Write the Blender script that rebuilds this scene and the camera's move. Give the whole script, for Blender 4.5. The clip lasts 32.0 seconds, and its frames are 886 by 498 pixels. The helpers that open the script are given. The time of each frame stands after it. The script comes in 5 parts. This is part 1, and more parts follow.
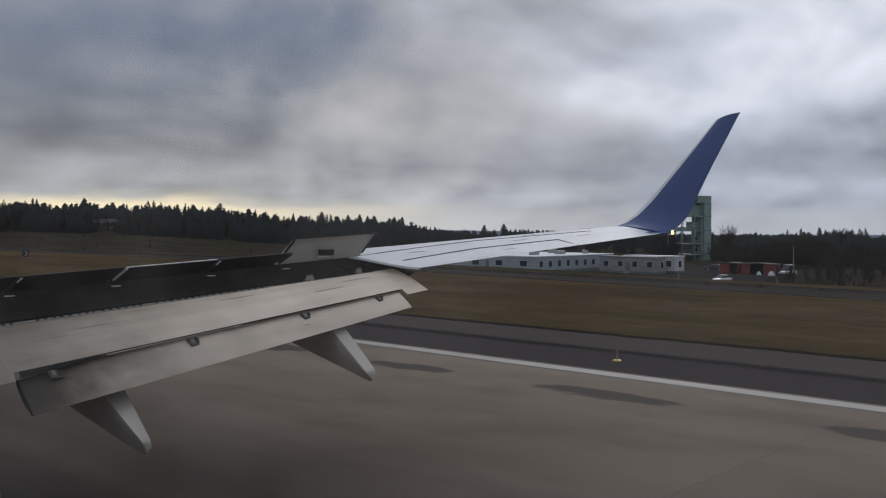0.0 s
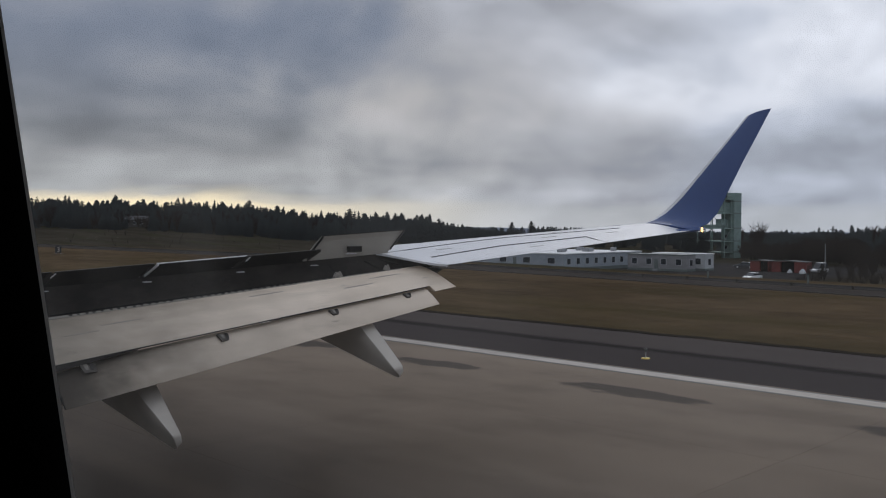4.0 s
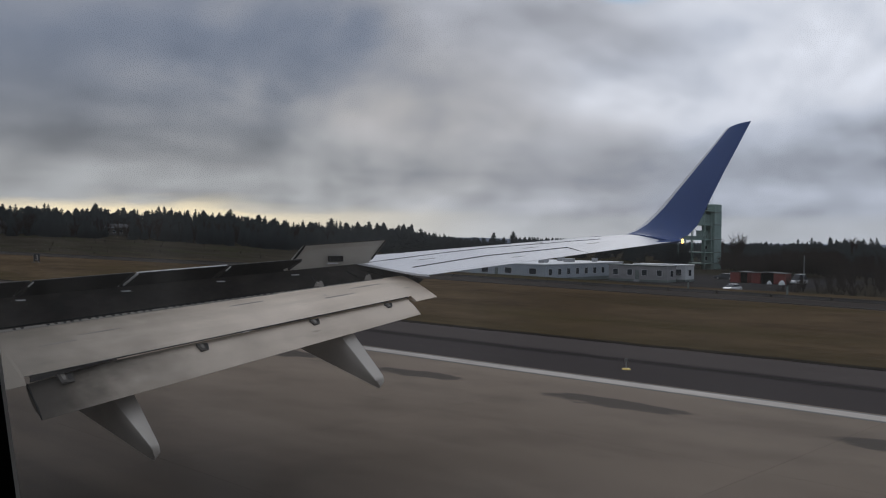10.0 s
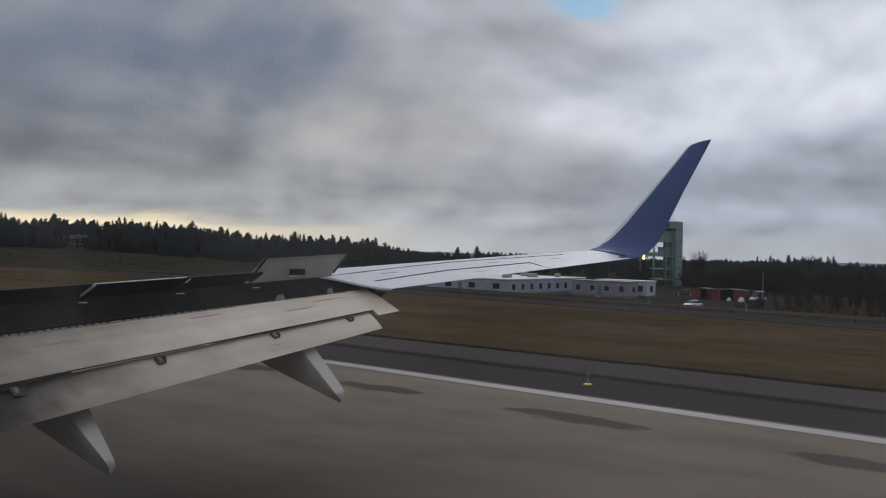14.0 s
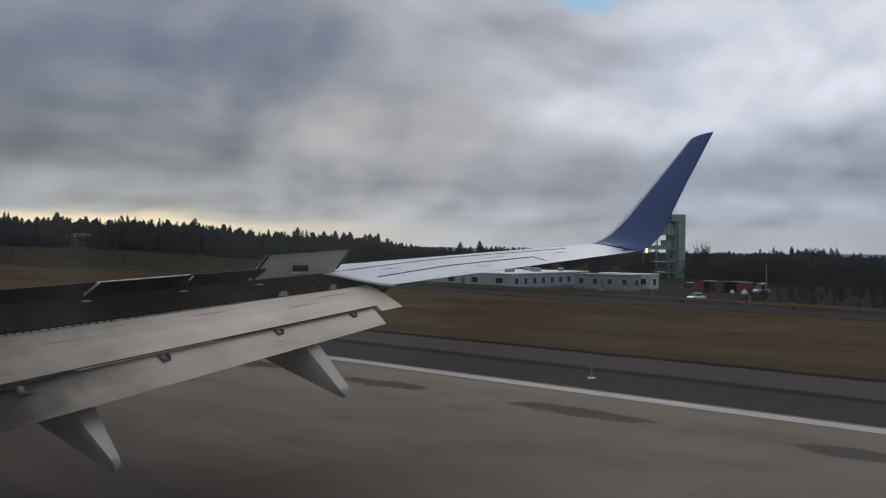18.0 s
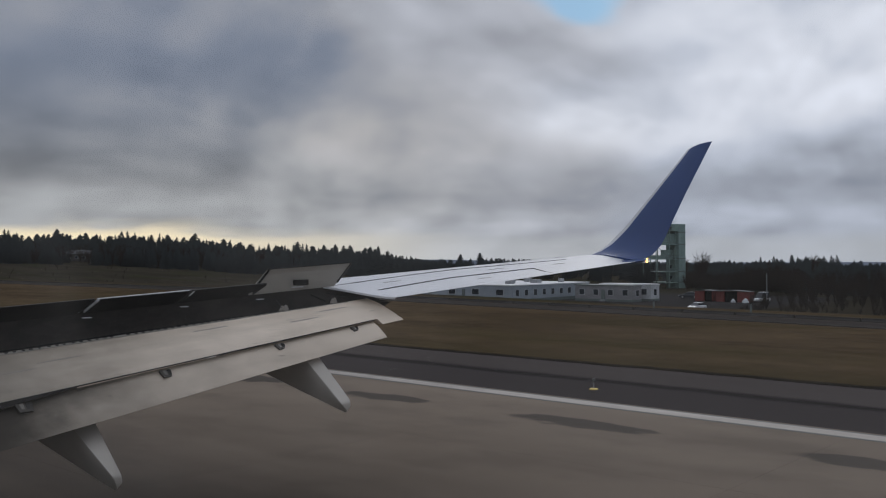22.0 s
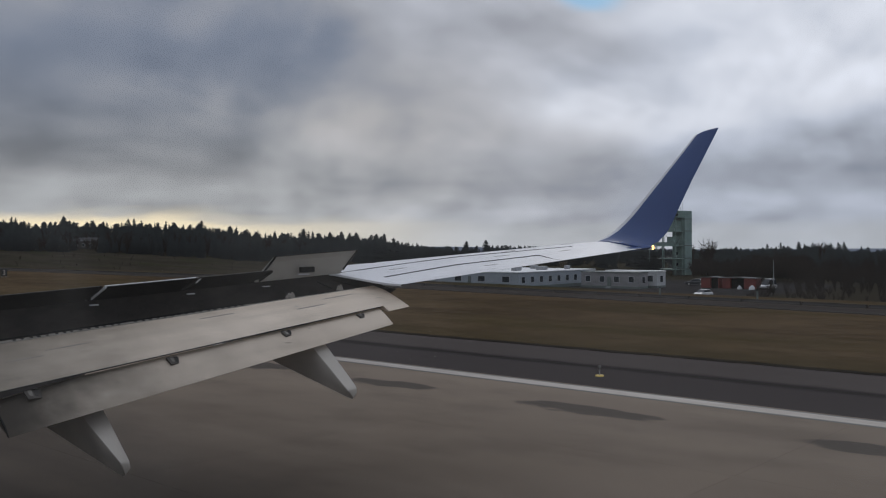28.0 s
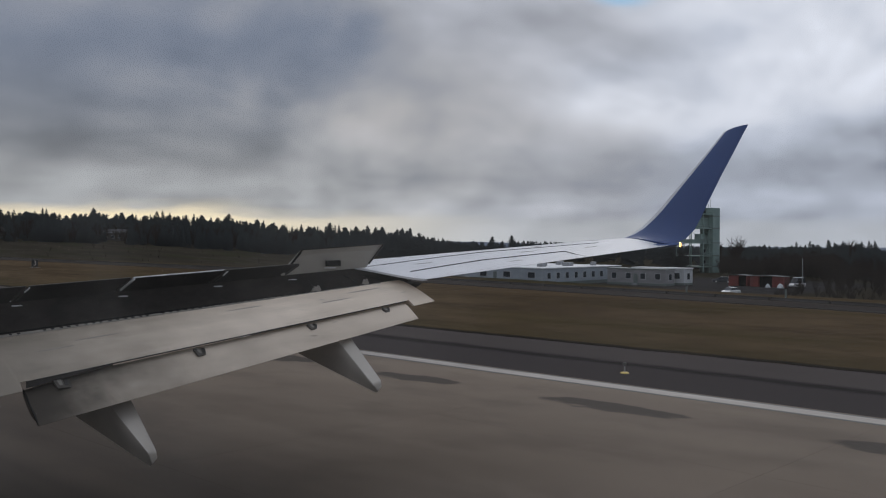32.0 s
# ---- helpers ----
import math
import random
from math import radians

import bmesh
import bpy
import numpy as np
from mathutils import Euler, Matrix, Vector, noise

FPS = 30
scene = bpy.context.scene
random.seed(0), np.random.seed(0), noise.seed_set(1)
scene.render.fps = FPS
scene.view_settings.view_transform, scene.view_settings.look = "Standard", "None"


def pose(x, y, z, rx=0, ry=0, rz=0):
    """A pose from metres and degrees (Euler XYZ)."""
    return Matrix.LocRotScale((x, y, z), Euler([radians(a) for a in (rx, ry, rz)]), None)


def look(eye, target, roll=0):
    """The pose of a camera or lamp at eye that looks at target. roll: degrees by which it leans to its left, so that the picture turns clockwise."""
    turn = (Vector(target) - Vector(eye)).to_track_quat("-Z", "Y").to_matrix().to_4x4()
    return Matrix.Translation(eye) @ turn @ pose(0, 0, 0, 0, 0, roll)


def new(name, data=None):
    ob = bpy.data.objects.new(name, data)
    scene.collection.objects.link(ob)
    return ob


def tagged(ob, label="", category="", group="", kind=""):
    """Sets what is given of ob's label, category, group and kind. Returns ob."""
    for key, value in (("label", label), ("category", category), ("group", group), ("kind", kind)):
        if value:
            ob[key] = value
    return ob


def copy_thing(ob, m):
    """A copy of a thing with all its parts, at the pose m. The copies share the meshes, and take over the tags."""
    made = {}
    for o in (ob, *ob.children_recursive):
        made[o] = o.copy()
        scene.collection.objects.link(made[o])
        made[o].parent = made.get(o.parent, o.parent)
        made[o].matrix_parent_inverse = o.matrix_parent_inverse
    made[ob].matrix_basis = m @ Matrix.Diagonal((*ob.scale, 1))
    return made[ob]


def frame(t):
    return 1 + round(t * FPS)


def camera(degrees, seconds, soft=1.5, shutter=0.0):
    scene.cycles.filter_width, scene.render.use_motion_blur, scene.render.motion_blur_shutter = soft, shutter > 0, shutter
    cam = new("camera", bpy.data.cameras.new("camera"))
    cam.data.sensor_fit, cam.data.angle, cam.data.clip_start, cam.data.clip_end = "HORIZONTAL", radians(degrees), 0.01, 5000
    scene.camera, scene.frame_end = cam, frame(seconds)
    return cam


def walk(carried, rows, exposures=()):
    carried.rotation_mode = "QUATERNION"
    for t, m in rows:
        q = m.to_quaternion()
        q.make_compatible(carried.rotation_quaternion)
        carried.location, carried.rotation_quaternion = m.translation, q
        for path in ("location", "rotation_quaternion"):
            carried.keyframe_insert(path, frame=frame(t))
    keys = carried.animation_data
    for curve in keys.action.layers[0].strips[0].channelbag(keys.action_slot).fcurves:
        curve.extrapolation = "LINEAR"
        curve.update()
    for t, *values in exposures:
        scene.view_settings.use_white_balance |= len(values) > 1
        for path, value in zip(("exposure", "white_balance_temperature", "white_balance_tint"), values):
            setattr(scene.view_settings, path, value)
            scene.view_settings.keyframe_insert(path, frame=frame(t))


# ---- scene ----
# An airliner's right wing seen from a rear cabin window, beside a runway edge, grass and woods under a heavy sky.
# X points outboard from the cabin window, Y ahead, Z up; the runway's top is Z = 0.
cam = camera(51.1, 32.0, soft=1.1)
PATH = [
    (0.0, pose(-0.000, -0.001, 3.899, 88.579, 0.018, -46.447)),
    (0.5, pose(-0.005, -0.003, 3.900, 88.746, 0.266, -46.312)),
    (1.0, pose(-0.001, -0.001, 3.900, 88.836, -0.012, -46.510)),
    (1.5, pose(0.001, -0.000, 3.900, 89.165, -0.163, -46.890)),
    (2.0, pose(-0.007, -0.004, 3.900, 88.839, 0.660, -45.648)),
    (2.5, pose(-0.006, -0.002, 3.900, 88.870, 0.502, -45.404)),
    (4.5, pose(-0.013, -0.005, 3.898, 88.172, -0.025, -44.457)),
    (5.0, pose(-0.008, -0.002, 3.898, 88.001, 0.598, -43.731)),
    (5.5, pose(-0.003, -0.000, 3.899, 87.727, 0.878, -43.757)),
    (6.0, pose(-0.005, -0.001, 3.899, 88.226, 0.639, -44.236)),
    (6.5, pose(0.000, -0.001, 3.900, 89.467, 0.580, -45.572)),
    (7.0, pose(-0.001, 0.001, 3.900, 89.829, 0.370, -46.630)),
    (7.5, pose(-0.002, 0.001, 3.900, 89.922, -0.520, -48.223)),
    (8.0, pose(-0.003, -0.002, 3.900, 89.448, -0.205, -47.202)),
    (8.5, pose(0.001, 0.003, 3.899, 89.423, -0.452, -47.649)),
    (9.0, pose(-0.001, 0.003, 3.900, 89.098, -0.210, -46.914)),
    (9.5, pose(-0.006, -0.002, 3.900, 88.890, -0.266, -45.610)),
    (10.0, pose(-0.003, -0.001, 3.900, 89.017, -0.335, -45.866)),
    (10.5, pose(0.020, -0.002, 3.899, 88.656, -1.109, -44.911)),
    (11.0, pose(0.023, -0.002, 3.899, 88.743, -1.212, -45.967)),
    (11.5, pose(0.021, -0.002, 3.899, 88.950, -1.666, -46.759)),
    (12.0, pose(0.021, -0.001, 3.899, 89.003, -1.541, -46.891)),
    (12.5, pose(0.021, -0.001, 3.899, 88.944, -0.635, -45.887)),
    (13.0, pose(0.028, 0.003, 3.899, 89.715, -1.280, -48.039)),
    (13.5, pose(0.027, 0.002, 3.899, 89.736, -1.201, -47.853)),
    (15.5, pose(0.022, 0.000, 3.898, 90.538, 0.500, -49.515)),
    (16.0, pose(0.026, 0.002, 3.899, 90.087, 0.511, -48.600)),
    (16.5, pose(0.023, 0.003, 3.899, 89.512, 0.723, -47.363)),
    (17.0, pose(0.023, 0.000, 3.899, 89.591, 0.758, -47.561)),
    (17.5, pose(0.027, 0.004, 3.898, 89.678, -0.008, -47.316)),
    (18.0, pose(0.024, 0.001, 3.899, 89.612, -0.370, -47.927)),
    (18.5, pose(0.025, 0.001, 3.899, 89.707, -0.795, -48.462)),
    (19.0, pose(0.030, 0.004, 3.902, 89.835, -0.916, -50.127)),
    (19.5, pose(0.027, 0.003, 3.900, 90.131, -0.671, -50.143)),
    (20.0, pose(0.021, -0.000, 3.899, 90.097, 0.504, -47.340)),
    (20.5, pose(0.029, 0.004, 3.899, 90.431, 0.281, -48.313)),
    (21.0, pose(0.030, 0.006, 3.900, 90.409, 0.286, -48.184)),
    (21.5, pose(0.028, 0.004, 3.900, 90.310, 0.358, -47.847)),
    (22.0, pose(0.029, 0.005, 3.900, 90.382, 0.299, -47.920)),
    (22.5, pose(0.028, 0.002, 3.899, 90.156, 0.394, -47.486)),
    (23.0, pose(0.026, 0.003, 3.900, 90.080, 0.290, -47.267)),
    (23.5, pose(0.026, 0.005, 3.899, 89.931, 0.314, -47.319)),
    (24.0, pose(0.026, 0.003, 3.899, 90.017, 0.265, -47.430)),
    (24.5, pose(0.027, 0.003, 3.899, 89.956, 0.421, -47.348)),
    (26.5, pose(0.024, 0.001, 3.899, 90.050, -0.169, -48.354)),
    (27.0, pose(0.027, 0.003, 3.899, 89.655, 0.183, -47.510)),
    (27.5, pose(0.024, -0.001, 3.900, 89.477, 0.521, -46.915)),
    (28.0, pose(0.028, 0.003, 3.899, 89.585, 0.370, -47.550)),
    (28.5, pose(0.025, -0.000, 3.900, 89.479, 0.325, -47.063)),
    (29.0, pose(0.021, -0.001, 3.899, 89.109, 0.236, -46.038)),
    (29.5, pose(0.023, -0.001, 3.899, 88.869, 0.337, -45.783)),
    (30.0, pose(0.026, 0.001, 3.900, 89.732, -0.714, -46.842)),
    (30.5, pose(0.025, 0.000, 3.900, 89.419, -0.504, -46.083)),
    (31.0, pose(0.022, -0.001, 3.899, 89.292, -0.319, -45.857)),
    (31.5, pose(0.022, -0.002, 3.899, 89.280, 0.103, -45.535)),
    (32.0, pose(0.022, -0.002, 3.900, 89.275, -0.171, -45.957)),
]
EXPOSURES = [(0.0, 0.05), (2.2, 0.0), (4.8, 0.10), (7.0, 0.13), (8.2, 0.0), (12.0, -0.03), (32.0, 0.0)]
walk(cam, PATH, EXPOSURES)

R = random.Random(7)


# ---- world and sun ----
def node(tree, kind, **props):
    n = tree.nodes.new(kind)
    for key, value in props.items():
        if key == "op":
            n.operation = value
        elif key == "blend":
            n.blend_type = value
        elif key == "dtype":
            n.data_type = value
        elif key == "clampit":
            n.use_clamp = value
    return n


def put(tree, socket, value):
    if isinstance(value, bpy.types.NodeSocket):
        tree.links.new(value, socket)
    else:
        socket.default_value = value


def mth(tree, op, a, b=0.0, c=None, clampit=False):
    n = node(tree, "ShaderNodeMath", op=op, clampit=clampit)
    put(tree, n.inputs[0], a)
    put(tree, n.inputs[1], b)
    if c is not None:
        put(tree, n.inputs[2], c)
    return n.outputs[0]


def ramp(tree, value, lo, hi):
    """0 below lo, 1 above hi, smooth between."""
    n = tree.nodes.new("ShaderNodeMapRange")
    n.interpolation_type = "SMOOTHSTEP"
    put(tree, n.inputs["Value"], value)
    put(tree, n.inputs["From Min"], lo)
    put(tree, n.inputs["From Max"], hi)
    return n.outputs["Result"]


def mixc(tree, fac, a, b, blend="MIX"):
    n = tree.nodes.new("ShaderNodeMix")
    n.data_type, n.blend_type = "RGBA", blend
    put(tree, n.inputs[0], fac)
    for s, v in ((n.inputs[6], a), (n.inputs[7], b)):
        put(tree, s, v if isinstance(v, bpy.types.NodeSocket) else (*v, 1.0))
    return n.outputs[2]


def noise_tex(tree, vector, scale, detail=4.0, rough=0.55, distort=0.0):
    n = tree.nodes.new("ShaderNodeTexNoise")
    put(tree, n.inputs["Vector"], vector)
    n.inputs["Scale"].default_value = scale
    n.inputs["Detail"].default_value = detail
    n.inputs["Roughness"].default_value = rough
    n.inputs["Distortion"].default_value = distort
    return n.outputs["Fac"]


def vscale(tree, vector, sx, sy, sz, ox=0.0, oy=0.0, oz=0.0):
    n = tree.nodes.new("ShaderNodeMapping")
    put(tree, n.inputs["Vector"], vector)
    n.inputs["Scale"].default_value = (sx, sy, sz)
    n.inputs["Location"].default_value = (ox, oy, oz)
    return n.outputs["Vector"]


SUN_AZ, SUN_EL = 66.0, 30.0          # degrees from ahead towards outboard; above the horizon
sun_way = Vector((math.sin(radians(SUN_AZ)) * math.cos(radians(SUN_EL)), math.cos(radians(SUN_AZ)) * math.cos(radians(SUN_EL)), math.sin(radians(SUN_EL))))


def build_world():
    w = bpy.data.worlds.new("overcast_sky")
    scene.world = w
    w.use_nodes = True
    t = w.node_tree
    t.nodes.clear()
    sky = t.nodes.new("ShaderNodeTexSky")
    sky.sky_type, sky.sun_disc = "NISHITA", False
    sky.sun_elevation, sky.sun_rotation = radians(SUN_EL), radians(SUN_AZ)
    way = t.nodes.new("ShaderNodeTexCoord").outputs["Generated"]
    sep = t.nodes.new("ShaderNodeSeparateXYZ")
    put(t, sep.inputs[0], way)
    x, y, z = sep.outputs
    up = mth(t, "MAXIMUM", z, 0.0)

    def layer(ox, oy, floor):
        """The cloud base as a flat layer seen in perspective."""
        depth = mth(t, "ADD", up, floor)
        c = t.nodes.new("ShaderNodeCombineXYZ")
        put(t, c.inputs[0], mth(t, "ADD", mth(t, "DIVIDE", x, depth), ox))
        put(t, c.inputs[1], mth(t, "ADD", mth(t, "DIVIDE", y, depth), oy))
        return c.outputs[0]

    base = layer(0.4, 0.2, 0.42)
    banks = noise_tex(t, base, 1.9, 5.0, 0.50, 0.30)
    lit = noise_tex(t, layer(0.32, 0.17, 0.42), 1.9, 5.0, 0.50, 0.30)
    puffs = noise_tex(t, layer(3.0, 1.0, 0.50), 4.2, 4.0, 0.46, 0.05)
    puffs_lit = noise_tex(t, layer(2.955, 0.975, 0.50), 4.2, 4.0, 0.46, 0.05)
    veil = noise_tex(t, layer(7.0, 4.0, 0.10), 0.55, 3.0, 0.45, 0.0)
    wisps = noise_tex(t, vscale(t, way, 3.0, 3.0, 26.0), 1.3, 4.0, 0.5, 0.4)
    relief = mth(t, "ADD", mth(t, "SUBTRACT", lit, banks), mth(t, "MULTIPLY", mth(t, "SUBTRACT", puffs_lit, puffs), 0.65))
    # bearing from ahead and height in degrees, frayed by the noise
    az = mth(t, "ADD", mth(t, "MULTIPLY", mth(t, "ARCTAN2", x, y), 57.3), mth(t, "MULTIPLY", mth(t, "SUBTRACT", puffs, 0.5), 16.0))
    el = mth(t, "ADD", mth(t, "MULTIPLY", mth(t, "ARCSINE", z), 57.3), mth(t, "MULTIPLY", mth(t, "SUBTRACT", banks, 0.5), 7.0))

    def bank(a, e, wa, we, az=az, el=el):
        """A soft cloud bank round one bearing and height."""
        d = mth(t, "ADD", mth(t, "POWER", mth(t, "ABSOLUTE", mth(t, "DIVIDE", mth(t, "SUBTRACT", az, a), wa)), 2.0),
                mth(t, "POWER", mth(t, "ABSOLUTE", mth(t, "DIVIDE", mth(t, "SUBTRACT", el, e), we)), 2.0))
        return mth(t, "EXPONENT", mth(t, "MULTIPLY", d, -1.0))

    tone = mth(t, "ADD", 0.325, mth(t, "MULTIPLY", mth(t, "MULTIPLY", ramp(t, az, 44.0, 66.0), mth(t, "SUBTRACT", 1.0, ramp(t, az, 84.0, 120.0))), mth(t, "MULTIPLY", ramp(t, el, 2.5, 9.0), 0.37)))
    tone = mth(t, "ADD", tone, mth(t, "MULTIPLY", mth(t, "SUBTRACT", 1.0, ramp(t, z, 0.03, 0.11)), 0.10))
    for a, e, wa, we, k in BANKS:
        tone = mth(t, "ADD", tone, mth(t, "MULTIPLY", bank(a, e, wa, we), k))
    body = mth(t, "ADD", mth(t, "MULTIPLY", mth(t, "SUBTRACT", banks, 0.5), 0.42), mth(t, "MULTIPLY", mth(t, "SUBTRACT", puffs, 0.5), 0.46))
    body = mth(t, "ADD", body, mth(t, "ADD", mth(t, "MULTIPLY", relief, 1.9), mth(t, "MULTIPLY", mth(t, "SUBTRACT", veil, 0.5), 0.30)))
    low = mth(t, "SUBTRACT", 1.0, ramp(t, z, 0.02, 0.12))
    body = mth(t, "ADD", body, mth(t, "MULTIPLY", mth(t, "MULTIPLY", mth(t, "SUBTRACT", wisps, 0.5), low), 0.55))
    tone = mth(t, "MAXIMUM", mth(t, "MULTIPLY", tone, mth(t, "ADD", 1.0, body)), 0.09)
    tint = mixc(t, ramp(t, tone, 0.16, 0.36), (0.81, 0.985, 1.34), (0.945, 0.995, 1.13))
    tint = mixc(t, ramp(t, tone, 0.42, 0.62), tint, (0.95, 1.0, 1.12))
    tint = mixc(t, mth(t, "MULTIPLY", mth(t, "SUBTRACT", 1.0, ramp(t, z, 0.03, 0.22)), mth(t, "SUBTRACT", 1.0, ramp(t, az, 34.0, 62.0))), tint, (0.965, 1.0, 1.045))
    tint = mixc(t, mth(t, "MULTIPLY", bank(43.0, 7.5, 9.0, 4.0), ramp(t, tone, 0.30, 0.46)), tint, (1.0, 0.99, 1.02))
    tint = mixc(t, mth(t, "MULTIPLY", mth(t, "MULTIPLY", ramp(t, az, 54.0, 64.0), mth(t, "SUBTRACT", 1.0, ramp(t, tone, 0.50, 0.75))), 0.6), tint, (0.885, 0.99, 1.20))
    cloud = t.nodes.new("ShaderNodeVectorMath")
    cloud.operation = "SCALE"
    put(t, cloud.inputs[0], tint)
    put(t, cloud.inputs["Scale"], tone)
    # a clear warm strip along the skyline ahead, paler towards the side
    strip_edge = mth(t, "ADD", z, mth(t, "MULTIPLY", mth(t, "SUBTRACT", wisps, 0.5), 0.050))
    ahead = ramp(t, mth(t, "ADD", y, mth(t, "MULTIPLY", x, 0.15)), 0.73, 0.98)
    strip = mth(t, "SUBTRACT", 1.0, ramp(t, mth(t, "SUBTRACT", strip_edge, mth(t, "MULTIPLY", ahead, 0.017)), 0.008, 0.026))
    glow = mixc(t, ahead, (0.50, 0.52, 0.54), (0.98, 0.84, 0.58))
    sheet = mixc(t, mth(t, "MULTIPLY", strip, mth(t, "ADD", 0.45, mth(t, "MULTIPLY", ahead, 0.55))), cloud.outputs[0], glow)
    # the overcast is brightest overhead
    zen = mth(t, "ADD", 1.0, mth(t, "MULTIPLY", ramp(t, z, 0.34, 0.85), 0.75))
    cover = t.nodes.new("ShaderNodeVectorMath")
    cover.operation = "SCALE"
    put(t, cover.inputs[0], sheet)
    put(t, cover.inputs["Scale"], zen)
    # one ragged gap of blue
    frayed = mth(t, "MULTIPLY", mth(t, "ADD", mth(t, "SUBTRACT", puffs, 0.5), mth(t, "MULTIPLY", mth(t, "SUBTRACT", wisps, 0.5), 0.6)), 9.0)
    raw_az = mth(t, "ADD", mth(t, "MULTIPLY", mth(t, "ARCTAN2", x, y), 57.3), frayed)
    raw_el = mth(t, "ADD", mth(t, "MULTIPLY", mth(t, "ARCSINE", z), 57.3), mth(t, "MULTIPLY", frayed, 0.4))
    gap = mth(t, "MULTIPLY", ramp(t, bank(55.5, 14.7, 3.8, 1.7, raw_az, raw_el), 0.30, 0.85), 0.8)
    blue = t.nodes.new("ShaderNodeVectorMath")
    blue.operation = "SCALE"
    put(t, blue.inputs[0], mixc(t, 1.0, sky.outputs[0], (0.40, 0.74, 1.08), "MULTIPLY"))
    blue.inputs["Scale"].default_value = 0.055
    col = mixc(t, gap, cover.outputs[0], blue.outputs[0])
    bg = t.nodes.new("ShaderNodeBackground")
    put(t, bg.inputs["Color"], col)
    bg.inputs["Strength"].default_value = 1.0
    out = t.nodes.new("ShaderNodeOutputWorld")
    t.links.new(bg.outputs[0], out.inputs["Surface"])


# cloud banks: bearing and height in degrees, their spreads, lighter or darker
BANKS = ((22.0, 9.5, 13.0, 7.0, -0.145), (38.0, 10.6, 8.0, 2.6, -0.08), (47.0, 13.0, 9.0, 4.5, 0.13), (42.0, 6.3, 8.0, 2.0, 0.12), (59.0, 6.0, 4.5, 2.0, 0.10), (52.0, 5.0, 4.0, 2.0, -0.04), (69.0, 4.0, 8.0, 1.5, -0.06))
build_world()
sun = new("sun", bpy.data.lights.new("sun", "SUN"))
sun.data.energy, sun.data.angle, sun.data.color = 0.45, radians(20), (1.0, 0.96, 0.9)
sun.matrix_world = look(sun_way * 100, (0, 0, 0))


# ---- materials ----
MATS = {}


def surface(name, dark, lite, rough=0.6, metal=0.0, scale=1.0, stretch=(1, 1, 1), bump=0.15, fine=12.0, tint=0.0, spec=0.5, space="Object", leafy=False):
    """A surface between two colours by broad stains and fine grain, with a little relief."""
    if name in MATS:
        return MATS[name]
    m = bpy.data.materials.new(name)
    m.use_nodes = True
    t = m.node_tree
    b = t.nodes["Principled BSDF"]
    if space == "World":
        pos = t.nodes.new("ShaderNodeNewGeometry").outputs["Position"]
    else:
        pos = t.nodes.new("ShaderNodeTexCoord").outputs["Object"]
    pos = vscale(t, pos, *stretch)
    n1 = noise_tex(t, pos, scale, 4.0, 0.6)
    n2 = noise_tex(t, pos, scale * fine, 3.0, 0.6)
    f = mth(t, "ADD", mth(t, "MULTIPLY", ramp(t, n1, 0.3, 0.7), 0.65), mth(t, "MULTIPLY", n2, 0.35))
    col = mixc(t, f, dark, lite)
    if tint:
        rnd = t.nodes.new("ShaderNodeObjectInfo").outputs["Random"]
        k = mth(t, "ADD", 1.0 - tint, mth(t, "MULTIPLY", rnd, 2 * tint))
        sc = t.nodes.new("ShaderNodeVectorMath")
        sc.operation = "SCALE"
        put(t, sc.inputs[0], col)
        put(t, sc.inputs["Scale"], k)
        col = sc.outputs[0]
    put(t, b.inputs["Base Color"], col)
    put(t, b.inputs["Roughness"], mth(t, "ADD", rough - 0.06, mth(t, "MULTIPLY", n1, 0.12)))
    b.inputs["Metallic"].default_value = metal
    b.inputs["Specular IOR Level"].default_value = spec
    if leafy:
        # a crown scatters light as a soft mass: its bits share most of one upward normal
        face = t.nodes.new("ShaderNodeNewGeometry").outputs["Normal"]
        soft = t.nodes.new("ShaderNodeVectorMath")
        soft.operation = "MULTIPLY_ADD"
        put(t, soft.inputs[0], face)
        soft.inputs[1].default_value = (0.30, 0.30, 0.30)
        soft.inputs[2].default_value = (-0.35, -0.3, 0.55)
        unit = t.nodes.new("ShaderNodeVectorMath")
        unit.operation = "NORMALIZE"
        put(t, unit.inputs[0], soft.outputs[0])
        t.links.new(unit.outputs[0], b.inputs["Normal"])
    elif bump:
        bp = t.nodes.new("ShaderNodeBump")
        bp.inputs["Strength"].default_value = bump
        bp.inputs["Distance"].default_value = 0.02
        put(t, bp.inputs["Height"], n2)
        t.links.new(bp.outputs[0], b.inputs["Normal"])
    MATS[name] = m
    return m


def glowing(name, colour, strength):
    m = bpy.data.materials.new(name)
    m.use_nodes = True
    b = m.node_tree.nodes["Principled BSDF"]
    b.inputs["Base Color"].default_value = (*colour, 1)
    b.inputs["Emission Color"].default_value = (*colour, 1)
    b.inputs["Emission Strength"].default_value = strength
    return m


